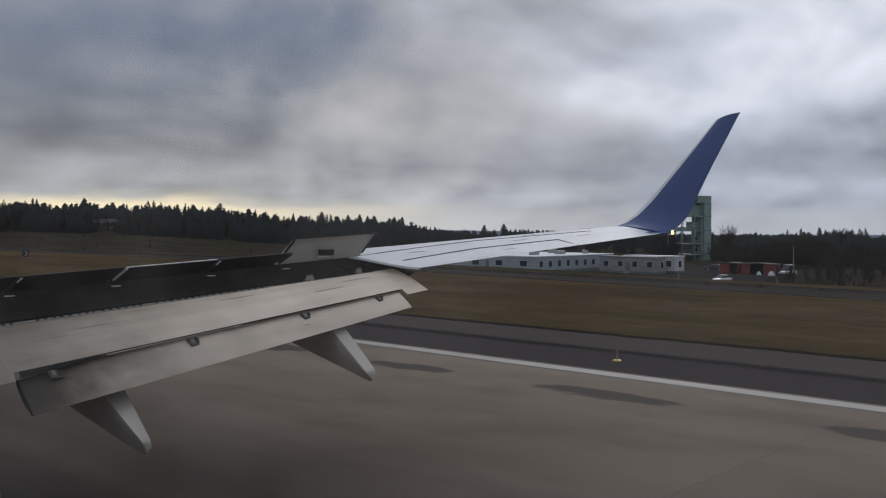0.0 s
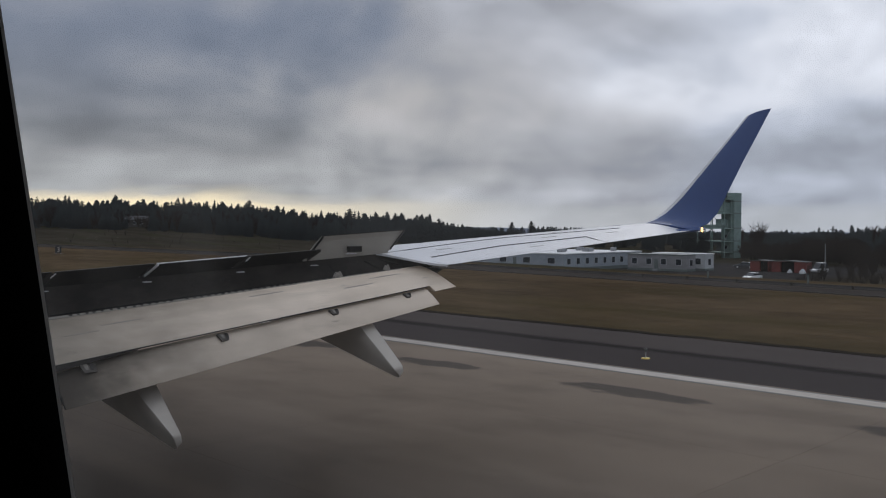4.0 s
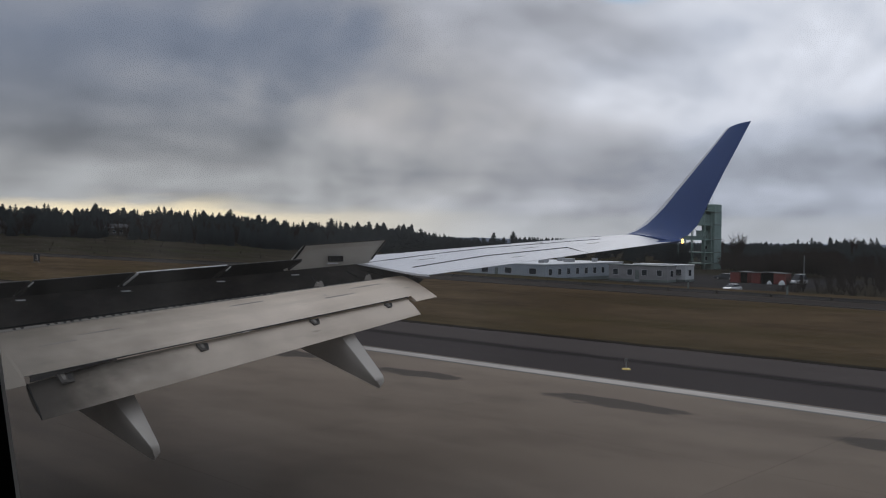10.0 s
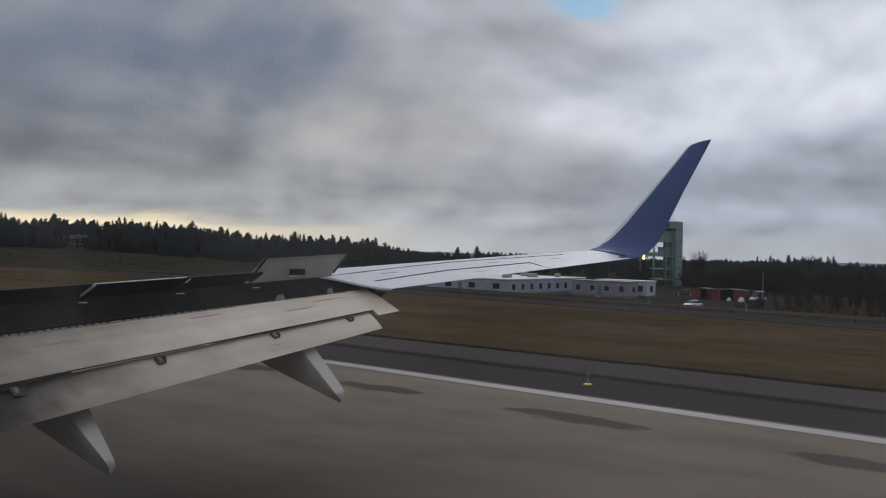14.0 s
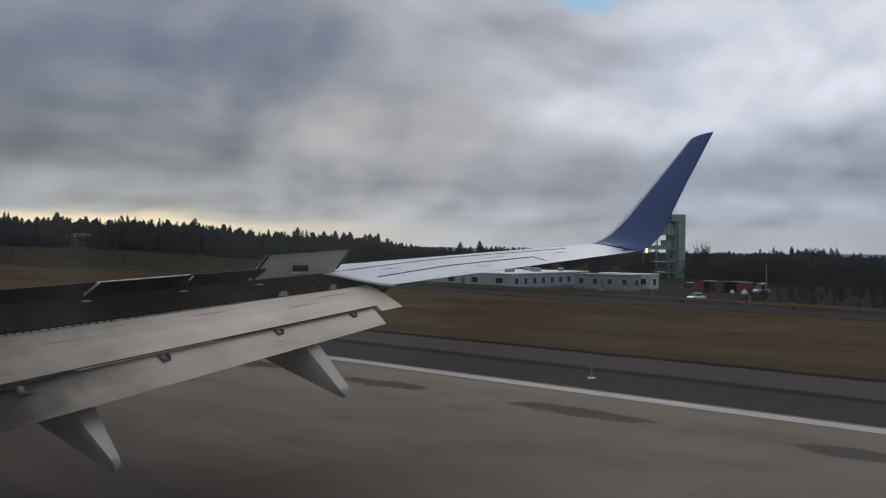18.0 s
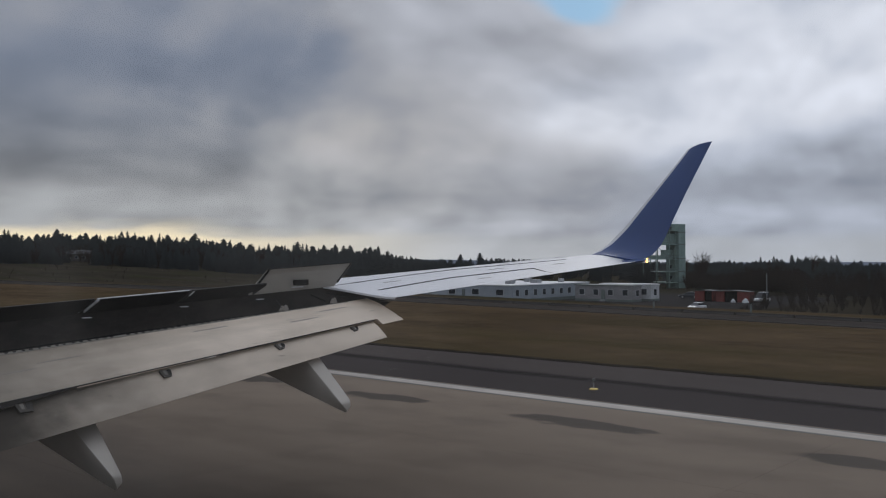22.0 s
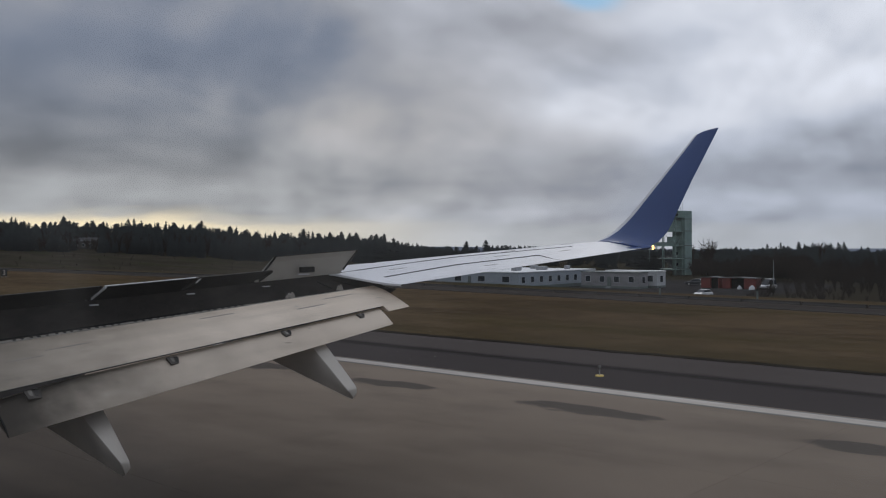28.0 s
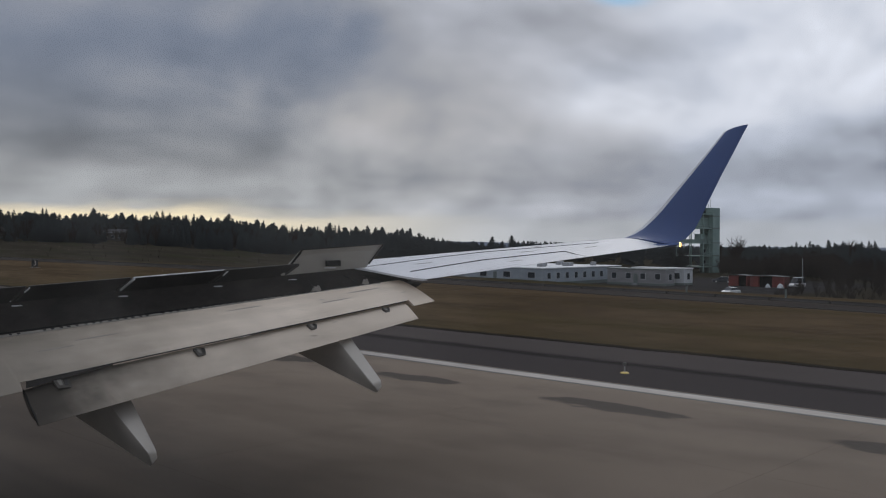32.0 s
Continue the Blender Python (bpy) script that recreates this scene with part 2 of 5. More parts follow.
wing_white = surface("wing_white_paint", (0.60, 0.60, 0.615), (0.76, 0.76, 0.775), 0.5, 0.0, 0.7, (1, 2.5, 1), 0.03)
sooty_paint = surface("sooty_paint", (0.12, 0.098, 0.075), (0.34, 0.295, 0.24), 0.6, 0.0, 2.2, (1.4, 1, 1), 0.05)
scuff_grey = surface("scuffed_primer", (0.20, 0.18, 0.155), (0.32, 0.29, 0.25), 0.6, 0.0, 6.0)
fairing_grey = surface("fairing_grey_paint", (0.36, 0.33, 0.285), (0.62, 0.57, 0.50), 0.55, 0.0, 1.1, (1, 0.6, 1), 0.04, fine=7.0, spec=0.25)
# Inboard panels: dark coating and underside shade in one near-black colour.
spoiler_dark = surface("spoiler_shaded_underside", (0.009, 0.009, 0.009), (0.034, 0.033, 0.032), 0.6, 0.0, 1.9, (1, 1, 1), 0.1, spec=0.25)
spoiler_lite = surface("spoiler_grey_underside", (0.29, 0.27, 0.235), (0.42, 0.395, 0.345), 0.55, 0.0, 1.4, (1, 1, 2), 0.06)
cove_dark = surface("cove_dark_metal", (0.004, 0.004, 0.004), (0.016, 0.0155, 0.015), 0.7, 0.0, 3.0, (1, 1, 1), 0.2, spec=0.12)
# Shade of the open cove is put into this near-black brown.
cove_shade = surface("cove_shaded_metal", (0.010, 0.0095, 0.009), (0.062, 0.053, 0.045), 0.65, 0.0, 1.3, (1, 1, 1.6), 0.25, fine=9.0, spec=0.2)
bracket_brown = surface("bracket_grimy_metal", (0.040, 0.035, 0.029), (0.085, 0.075, 0.063), 0.65, 0.0, 9.0, spec=0.25)
lug_grey = surface("lug_worn_grey", (0.13, 0.118, 0.10), (0.23, 0.21, 0.18), 0.6, 0.0, 12.0)
seal_grey = surface("flap_seal_grey", (0.16, 0.145, 0.125), (0.27, 0.245, 0.21), 0.7, 0.0, 5.0)
seam_dark = surface("seam_dark_sealant", (0.024, 0.022, 0.020), (0.050, 0.046, 0.042), 0.6, 0.0, 3.0, spec=0.3)
bare_metal = surface("bare_metal", (0.55, 0.55, 0.55), (0.75, 0.75, 0.76), 0.35, 0.8, 4.0)
winglet_blue = surface("winglet_blue_paint", (0.0145, 0.048, 0.168), (0.025, 0.068, 0.220), 0.38, 0.0, 1.2, (1, 1, 0.6), 0.02)
# Off-white trim painted near black; the cabin's shade is in the colour.
cabin_trim = surface("cabin_trim_shaded", (0.010, 0.0095, 0.009), (0.016, 0.015, 0.014), 0.8, 0.0, 6.0, bump=0, spec=0.05)
# Pale seal; daylight on the opening's rim is put into this colour.
seal_pale = surface("window_seal_daylit", (0.56, 0.52, 0.46), (0.68, 0.64, 0.57), 0.7, 0.0, 30.0, bump=0)
# Hull outside is unseen; greyed to cut light bounced onto the wing.
shell_paint = surface("fuselage_dimmed_paint", (0.22, 0.23, 0.26), (0.30, 0.31, 0.34), 0.4, 0.0, 0.5)

road_grey = surface("perimeter_road", (0.040, 0.035, 0.031), (0.064, 0.056, 0.051), 0.85, 0.0, 0.3, (1, 0.2, 1), 0.2, spec=0.0, space="World")
barrier_grey = surface("barrier_concrete", (0.085, 0.081, 0.076), (0.14, 0.135, 0.128), 0.85, 0.0, 0.8, tint=0.15, spec=0.1)
kerb_grey = surface("kerb_concrete", (0.050, 0.047, 0.044), (0.085, 0.081, 0.077), 0.9, 0.0, 0.5, space="World", spec=0.0)
line_white = surface("line_white_paint", (0.26, 0.235, 0.205), (0.46, 0.42, 0.375), 0.6, 0.0, 0.9, (1, 0.25, 1), 0.1, 20.0, spec=0.1, space="World")
line_black = surface("line_black_border", (0.03, 0.03, 0.03), (0.055, 0.052, 0.05), 0.7, 0.0, 0.8, space="World")
# Needle green lightened and blued; distance haze is put into the colour.
conifer_haze_green = surface("conifer_needles_hazed", (0.050, 0.058, 0.060), (0.072, 0.081, 0.082), 0.8, 0.0, 0.06, space="World", bump=0, spec=0.0, leafy=True)
wood_brown = surface("bare_brush_twigs", (0.030, 0.026, 0.023), (0.062, 0.052, 0.044), 0.85, 0.0, 0.05, space="World", bump=0, spec=0.0, leafy=True)
bark = surface("bark", (0.035, 0.028, 0.022), (0.07, 0.058, 0.045), 0.9, 0.0, 2.0)
# Aerial haze over the far woods is painted in as blue-grey.
ridge_haze_blue = surface("far_ridge_hazed_woods", (0.058, 0.080, 0.120), (0.090, 0.118, 0.168), 0.95, 0.0, 0.004, space="World", bump=0)
lake_water = surface("lake_water", (0.03, 0.04, 0.05), (0.05, 0.06, 0.07), 0.10, 0.0, 0.002, space="World", bump=0)
tower_green = surface("tower_pale_green_paint", (0.182, 0.272, 0.248), (0.288, 0.388, 0.358), 0.7, 0.0, 0.5)
tower_dark = surface("tower_grey_steel", (0.10, 0.125, 0.12), (0.18, 0.21, 0.20), 0.6, 0.1, 1.0)
tower_red = surface("radar_red_paint", (0.26, 0.13, 0.12), (0.36, 0.19, 0.175), 0.6, 0.0, 1.0)
siding_white = surface("siding_off_white", (0.42, 0.44, 0.45), (0.58, 0.60, 0.61), 0.7, 0.0, 0.2, (1, 1, 3))
office_blue = surface("office_blue_grey_siding", (0.27, 0.31, 0.345), (0.37, 0.41, 0.445), 0.7, 0.0, 0.2, (1, 1, 3))
trailer_grey = surface("trailer_grey_siding", (0.20, 0.20, 0.205), (0.30, 0.30, 0.305), 0.7, 0.0, 0.4, (1, 1, 4))
roof_pale = surface("roof_pale_membrane", (0.55, 0.56, 0.57), (0.72, 0.73, 0.74), 0.7, 0.0, 0.2)
roof_grey = surface("roof_grey_shingle", (0.085, 0.085, 0.09), (0.15, 0.15, 0.155), 0.8, 0.0, 0.5, spec=0.1)

shed_red = surface("container_red_paint", (0.13, 0.030, 0.026), (0.24, 0.055, 0.045), 0.6, 0.0, 0.4)
glass_dark = surface("window_glass_dark", (0.02, 0.025, 0.03), (0.05, 0.06, 0.07), 0.12, 0.0, 1.0, bump=0)
car_white = surface("car_white_paint", (0.62, 0.62, 0.63), (0.74, 0.74, 0.75), 0.25, 0.0, 1.0, bump=0)
car_dark = surface("car_dark_paint", (0.03, 0.035, 0.04), (0.06, 0.065, 0.075), 0.25, 0.0, 1.0, bump=0)
tyre_black = surface("tyre_rubber", (0.015, 0.015, 0.015), (0.03, 0.03, 0.03), 0.8, 0.0, 3.0)
sign_black = surface("sign_black_panel", (0.012, 0.012, 0.012), (0.025, 0.025, 0.025), 0.5, 0.0, 2.0)
steel_grey = surface("galvanised_steel", (0.25, 0.26, 0.27), (0.38, 0.39, 0.40), 0.5, 0.6, 2.0)
yellow_paint = surface("yellow_paint", (0.55, 0.38, 0.06), (0.70, 0.50, 0.10), 0.5, 0.0, 2.0)


def flap_material(name, lo, hi):
    """Grey flap paint: dirt drawn out along the span, fuselage shade and exhaust sooting painted on the inboard part,
    small oil specks.
    """
    m = bpy.data.materials.new(name)
    m.use_nodes = True
    t = m.node_tree
    b = t.nodes["Principled BSDF"]
    pos = t.nodes.new("ShaderNodeNewGeometry").outputs["Position"]
    sep = t.nodes.new("ShaderNodeSeparateXYZ")
    put(t, sep.inputs[0], pos)
    comb = t.nodes.new("ShaderNodeCombineXYZ")
    put(t, comb.inputs[0], sep.outputs[0])
    put(t, comb.inputs[1], mth(t, "ADD", sep.outputs[1], mth(t, "MULTIPLY", sep.outputs[0], SWEEP)))
    put(t, comb.inputs[2], sep.outputs[2])
    q = comb.outputs[0]
    spanwise = noise_tex(t, vscale(t, q, 0.30, 4.0, 2.0), 1.1, 5.0, 0.6)
    cloudy = noise_tex(t, vscale(t, q, 1.0, 1.0, 1.0, 5.0, 0, 0), 1.3, 4.0, 0.6)
    run = noise_tex(t, vscale(t, q, 9.0, 0.5, 0.5), 1.0, 3.0, 0.6)
    grain = noise_tex(t, pos, 42.0, 2.0, 0.6)
    f = mth(t, "ADD", mth(t, "MULTIPLY", ramp(t, spanwise, 0.3, 0.7), 0.40), mth(t, "MULTIPLY", ramp(t, cloudy, 0.3, 0.7), 0.30))
    f = mth(t, "ADD", f, mth(t, "ADD", mth(t, "MULTIPLY", grain, 0.12), mth(t, "MULTIPLY", run, 0.18)))
    col = mixc(t, f, (0.53, 0.440, 0.340), (0.875, 0.745, 0.600))
    # Inboard darkening: the fuselage's shade put into the paint along with exhaust sooting.
    soot_shade = mth(t, "SUBTRACT", 1.0, ramp(t, mth(t, "ADD", sep.outputs[0], mth(t, "MULTIPLY", mth(t, "SUBTRACT", cloudy, 0.5), 2.6)), 4.0, 9.2))
    col = mixc(t, mth(t, "MULTIPLY", soot_shade, 0.88), col, (0.135, 0.116, 0.086))
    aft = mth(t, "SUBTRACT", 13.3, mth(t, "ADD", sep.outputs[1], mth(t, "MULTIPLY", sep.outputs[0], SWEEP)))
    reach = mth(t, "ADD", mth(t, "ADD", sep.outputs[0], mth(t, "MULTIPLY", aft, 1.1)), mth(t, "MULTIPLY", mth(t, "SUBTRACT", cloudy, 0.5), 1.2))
    # Darkest at the inboard end: painted shade and sooting in one colour.
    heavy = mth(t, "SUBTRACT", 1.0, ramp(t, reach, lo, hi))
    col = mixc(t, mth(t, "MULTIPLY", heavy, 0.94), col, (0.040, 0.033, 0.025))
    speck = ramp(t, noise_tex(t, vscale(t, q, 2.0, 7.0, 7.0), 1.6, 2.0, 0.5), 0.70, 0.76)
    col = mixc(t, mth(t, "MULTIPLY", speck, 0.45), col, (0.13, 0.11, 0.09))
    put(t, b.inputs["Base Color"], col)
    put(t, b.inputs["Roughness"], mth(t, "ADD", mth(t, "ADD", 0.40, mth(t, "MULTIPLY", heavy, 0.35)), mth(t, "MULTIPLY", cloudy, 0.15)))
    b.inputs["Specular IOR Level"].default_value = 0.32
    bp = t.nodes.new("ShaderNodeBump")
    bp.inputs["Strength"].default_value = 0.05
    bp.inputs["Distance"].default_value = 0.01
    put(t, bp.inputs["Height"], spanwise)
    t.links.new(bp.outputs[0], b.inputs["Normal"])
    return m


def concrete_material():
    """Runway concrete: slab tints, long rubber bands and the aircraft's painted shade down the middle, a row of dark
    blotches inside the edge stripe.
    """
    m = bpy.data.materials.new("runway_concrete")
    m.use_nodes = True
    t = m.node_tree
    b = t.nodes["Principled BSDF"]
    pos = t.nodes.new("ShaderNodeNewGeometry").outputs["Position"]
    sep = t.nodes.new("ShaderNodeSeparateXYZ")
    put(t, sep.inputs[0], pos)
    x = sep.outputs[0]
    grain = noise_tex(t, pos, 2.6, 4.0, 0.6)
    broad = noise_tex(t, vscale(t, pos, 1, 0.22, 1), 0.16, 4.0, 0.55)
    col = mixc(t, mth(t, "ADD", mth(t, "MULTIPLY", ramp(t, broad, 0.3, 0.7), 0.75), mth(t, "MULTIPLY", grain, 0.25)), (0.138, 0.107, 0.080), (0.218, 0.173, 0.133))
    stain = noise_tex(t, vscale(t, pos, 1, 0.5, 1, 3.0, 8.0, 0), 0.55, 4.0, 0.6)
    col = mixc(t, mth(t, "MULTIPLY", ramp(t, stain, 0.44, 0.68), 0.34), col, (0.070, 0.055, 0.042))
    rubber = noise_tex(t, vscale(t, pos, 1, 0.035, 1, 4.0, 0, 0), 0.30, 4.0, 0.5)
    # Even darkening near the aircraft stands for its shade; the bands are rubber.
    middle = mth(t, "SUBTRACT", 1.0, ramp(t, x, 5.0, 15.0))
    col = mixc(t, mth(t, "MULTIPLY", mth(t, "ADD", 0.72, mth(t, "MULTIPLY", ramp(t, rubber, 0.36, 0.56), 0.26)), middle), col, (0.030, 0.024, 0.019))
    # blotches
    wob = noise_tex(t, vscale(t, pos, 0.5, 0.28, 1, 2.0, 0.0, 0.0), 1.0, 3.0, 0.6)
    off = mth(t, "SUBTRACT", x, mth(t, "ADD", 17.5, mth(t, "MULTIPLY", wob, 1.0)))
    slow = noise_tex(t, vscale(t, pos, 0.0, 1.0, 0.0, 0.0, 3.4, 0.0), 0.13, 1.0, 0.4)
    y = mth(t, "ADD", sep.outputs[1], mth(t, "MULTIPLY", slow, 5.0))
    along = mth(t, "SUBTRACT", mth(t, "MULTIPLY", mth(t, "FRACT", mth(t, "DIVIDE", mth(t, "ADD", y, BLOT), 6.2)), 6.2), 3.1)
    edge = noise_tex(t, vscale(t, pos, 1.6, 0.7, 1), 1.0, 4.0, 0.65)
    oval = mth(t, "ADD", mth(t, "POWER", mth(t, "ABSOLUTE", mth(t, "DIVIDE", off, 0.52)), 2.0), mth(t, "POWER", mth(t, "ABSOLUTE", mth(t, "DIVIDE", along, 1.75)), 2.0))
    oval = mth(t, "ADD", oval, mth(t, "MULTIPLY", mth(t, "SUBTRACT", edge, 0.5), 2.4))
    patch = mth(t, "SUBTRACT", 1.0, ramp(t, oval, 0.50, 1.08))
    col = mixc(t, mth(t, "MULTIPLY", patch, 0.82), col, (0.036, 0.030, 0.026))
    rnd = t.nodes.new("ShaderNodeObjectInfo").outputs["Random"]
    sc = t.nodes.new("ShaderNodeVectorMath")
    sc.operation = "SCALE"
    put(t, sc.inputs[0], col)
    put(t, sc.inputs["Scale"], mth(t, "ADD", 0.95, mth(t, "MULTIPLY", rnd, 0.10)))
    put(t, b.inputs["Base Color"], sc.outputs[0])
    b.inputs["Roughness"].default_value = 0.75
    b.inputs["Specular IOR Level"].default_value = 0.04
    bp = t.nodes.new("ShaderNodeBump")
    bp.inputs["Strength"].default_value = 0.03
    bp.inputs["Distance"].default_value = 0.01
    put(t, bp.inputs["Height"], grain)
    t.links.new(bp.outputs[0], b.inputs["Normal"])
    return m


def shoulder_material():
    """Asphalt shoulder: a darker inner lane, a tarry seam and a greyer outer lane, drawn out along the runway."""
    m = bpy.data.materials.new("shoulder_asphalt")
    m.use_nodes = True
    t = m.node_tree
    b = t.nodes["Principled BSDF"]
    pos = t.nodes.new("ShaderNodeNewGeometry").outputs["Position"]
    sep = t.nodes.new("ShaderNodeSeparateXYZ")
    put(t, sep.inputs[0], pos)
    streak = noise_tex(t, vscale(t, pos, 1.0, 0.03, 1), 1.1, 4.0, 0.6)
    patchy = noise_tex(t, vscale(t, pos, 1.0, 0.35, 1), 0.5, 4.0, 0.6)
    grain = noise_tex(t, vscale(t, pos, 1.0, 0.3, 1.0), 5.0, 3.0, 0.6)
    x = mth(t, "ADD", sep.outputs[0], mth(t, "MULTIPLY", mth(t, "SUBTRACT", patchy, 0.5), 0.7))
    outer = ramp(t, x, 24.6, 25.3)
    f = mth(t, "ADD", mth(t, "MULTIPLY", streak, 0.5), mth(t, "ADD", mth(t, "MULTIPLY", patchy, 0.3), mth(t, "MULTIPLY", grain, 0.2)))
    col = mixc(t, outer, mixc(t, f, (0.031, 0.0270, 0.0262), (0.073, 0.0635, 0.0615)), mixc(t, f, (0.047, 0.0402, 0.0375), (0.100, 0.0860, 0.0805)))
    seam = mth(t, "MULTIPLY", ramp(t, x, 24.0, 24.35), mth(t, "SUBTRACT", 1.0, ramp(t, x, 24.7, 25.1)))
    col = mixc(t, mth(t, "MULTIPLY", seam, 0.75), col, (0.018, 0.016, 0.016))
    put(t, b.inputs["Base Color"], col)
    b.inputs["Roughness"].default_value = 0.85
    b.inputs["Specular IOR Level"].default_value = 0.0
    bp = t.nodes.new("ShaderNodeBump")
    bp.inputs["Strength"].default_value = 0.05
    bp.inputs["Distance"].default_value = 0.01
    put(t, bp.inputs["Height"], grain)
    t.links.new(bp.outputs[0], b.inputs["Normal"])
    return m


def field_material():
    """Winter grass: brown and olive streaks, going over to dark scrub on the low land."""
    m = bpy.data.materials.new("winter_grass_ground")
    m.use_nodes = True
    t = m.node_tree
    b = t.nodes["Principled BSDF"]
    pos = t.nodes.new("ShaderNodeNewGeometry").outputs["Position"]
    sep = t.nodes.new("ShaderNodeSeparateXYZ")
    put(t, sep.inputs[0], pos)
    n1 = noise_tex(t, vscale(t, pos, 1, 0.4, 1), 0.10, 4.0, 0.6)
    n2 = noise_tex(t, vscale(t, pos, 1, 0.4, 1), 1.1, 6.0, 0.72)
    f = mth(t, "ADD", mth(t, "MULTIPLY", ramp(t, n1, 0.35, 0.65), 0.45), mth(t, "MULTIPLY", ramp(t, n2, 0.3, 0.7), 0.55))
    col = mixc(t, f, (0.039, 0.0275, 0.0160), (0.110, 0.0765, 0.0435))
    green = ramp(t, noise_tex(t, vscale(t, pos, 1, 0.25, 1, 9.0, 0, 0), 0.12, 3.0, 0.5), 0.50, 0.68)
    verge = mth(t, "MULTIPLY", mth(t, "SUBTRACT", 1.0, ramp(t, mth(t, "ADD", sep.outputs[0], mth(t, "MULTIPLY", n1, 5.0)), 31.0, 36.0)), 0.45)
    col = mixc(t, mth(t, "MAXIMUM", mth(t, "MULTIPLY", green, 0.65), verge), col, (0.044, 0.036, 0.014))
    pale = ramp(t, noise_tex(t, vscale(t, pos, 1, 0.12, 1, 4.0, 2.0, 0), 0.45, 4.0, 0.6), 0.56, 0.72)
    col = mixc(t, mth(t, "MULTIPLY", pale, 0.32), col, (0.108, 0.074, 0.038))
    scrub = mixc(t, f, (0.022, 0.019, 0.014), (0.052, 0.045, 0.033))
    scrub = mixc(t, mth(t, "MULTIPLY", green, 0.5), scrub, (0.030, 0.034, 0.014))
    col = mixc(t, ramp(t, sep.outputs[0], 58.0, 72.0), col, scrub)
    wander = mth(t, "MULTIPLY", mth(t, "SUBTRACT", n1, 0.5), 14.0)
    lx, ly = mth(t, "ADD", sep.outputs[0], wander), mth(t, "ADD", sep.outputs[1], wander)
    lot = mth(t, "MULTIPLY", mth(t, "MULTIPLY", ramp(t, lx, 112.0, 118.0), mth(t, "SUBTRACT", 1.0, ramp(t, lx, 228.0, 234.0))),
              mth(t, "MULTIPLY", ramp(t, ly, 72.0, 78.0), mth(t, "SUBTRACT", 1.0, ramp(t, ly, 218.0, 226.0))))
    col = mixc(t, lot, col, mixc(t, f, (0.028, 0.027, 0.027), (0.050, 0.047, 0.046)))
    woods = mixc(t, f, (0.024, 0.028, 0.028), (0.044, 0.050, 0.050))
    far = mth(t, "MAXIMUM", ramp(t, sep.outputs[0], 330.0, 420.0), ramp(t, sep.outputs[1], 520.0, 620.0))
    col = mixc(t, mth(t, "MULTIPLY", far, ramp(t, sep.outputs[0], 58.0, 72.0)), col, woods)
    put(t, b.inputs["Base Color"], col)
    b.inputs["Roughness"].default_value = 0.95
    b.inputs["Specular IOR Level"].default_value = 0.0
    bp = t.nodes.new("ShaderNodeBump")
    bp.inputs["Strength"].default_value = 0.25
    bp.inputs["Distance"].default_value = 0.05
    put(t, bp.inputs["Height"], n2)
    t.links.new(bp.outputs[0], b.inputs["Normal"])
    return m


SWEEP = 0.28                                     # slope of the trailing edge in plan
BLOT = 1.0
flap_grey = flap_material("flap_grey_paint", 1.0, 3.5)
aft_grey = flap_material("aft_flap_soot_and_shade_paint", 5.2, 6.5)
asphalt = shoulder_material()
concrete = concrete_material()
field = field_material()
soil = surface("dark_soil", (0.014, 0.012, 0.010), (0.030, 0.025, 0.019), 0.95, 0.0, 0.6, space="World", bump=0.5, spec=0.0)


# ---- mesh helpers ----
def mesh(name, verts, faces, mat, smooth=False):
    me = bpy.data.meshes.new(name)
    me.from_pydata([tuple(v) for v in verts], [], faces)
    me.materials.append(mat)
    if smooth:
        me.polygons.foreach_set("use_smooth", [True] * len(me.polygons))
    me.update()
    return me


def clean(me):
    bm = bmesh.new()
    bm.from_mesh(me)
    bmesh.ops.recalc_face_normals(bm, faces=bm.faces)
    bm.to_mesh(me)
    bm.free()
    return me


def empty(name, at=(0, 0, 0)):
    ob = new(name)
    ob.location = at
    return ob


def child(ob, parent):
    ob.parent = parent
    ob.matrix_parent_inverse = Matrix.Translation(parent.location).inverted()
    return ob


def piece(name, me, parent=None, label=""):
    ob = new(name, me)
    if parent is not None:
        child(ob, parent)
    if label:
        tagged(ob, label)
    return ob


def rings(sections, closed=True, caps=True):
    """Vertices and faces of a skin over rings of equal length."""
    n, verts, faces = len(sections[0]), [p for s in sections for p in s], []
    for i in range(len(sections) - 1):
        for j in range(n if closed else n - 1):
            a, b = i * n + j, i * n + (j + 1) % n
            faces.append((a, b, b + n, a + n))
    if caps and closed:
        faces.append(tuple(range(n))[::-1])
        faces.append(tuple(range((len(sections) - 1) * n, len(sections) * n)))
    return verts, faces


def skin(name, sections, mat, parent=None, label="", smooth=False, closed=True, caps=True):
    v, f = rings(sections, closed, caps)
    me = clean(mesh(name, v, f, mat, smooth))
    if smooth:
        me.set_sharp_from_angle(angle=radians(32))
    return piece(name, me, parent, label)


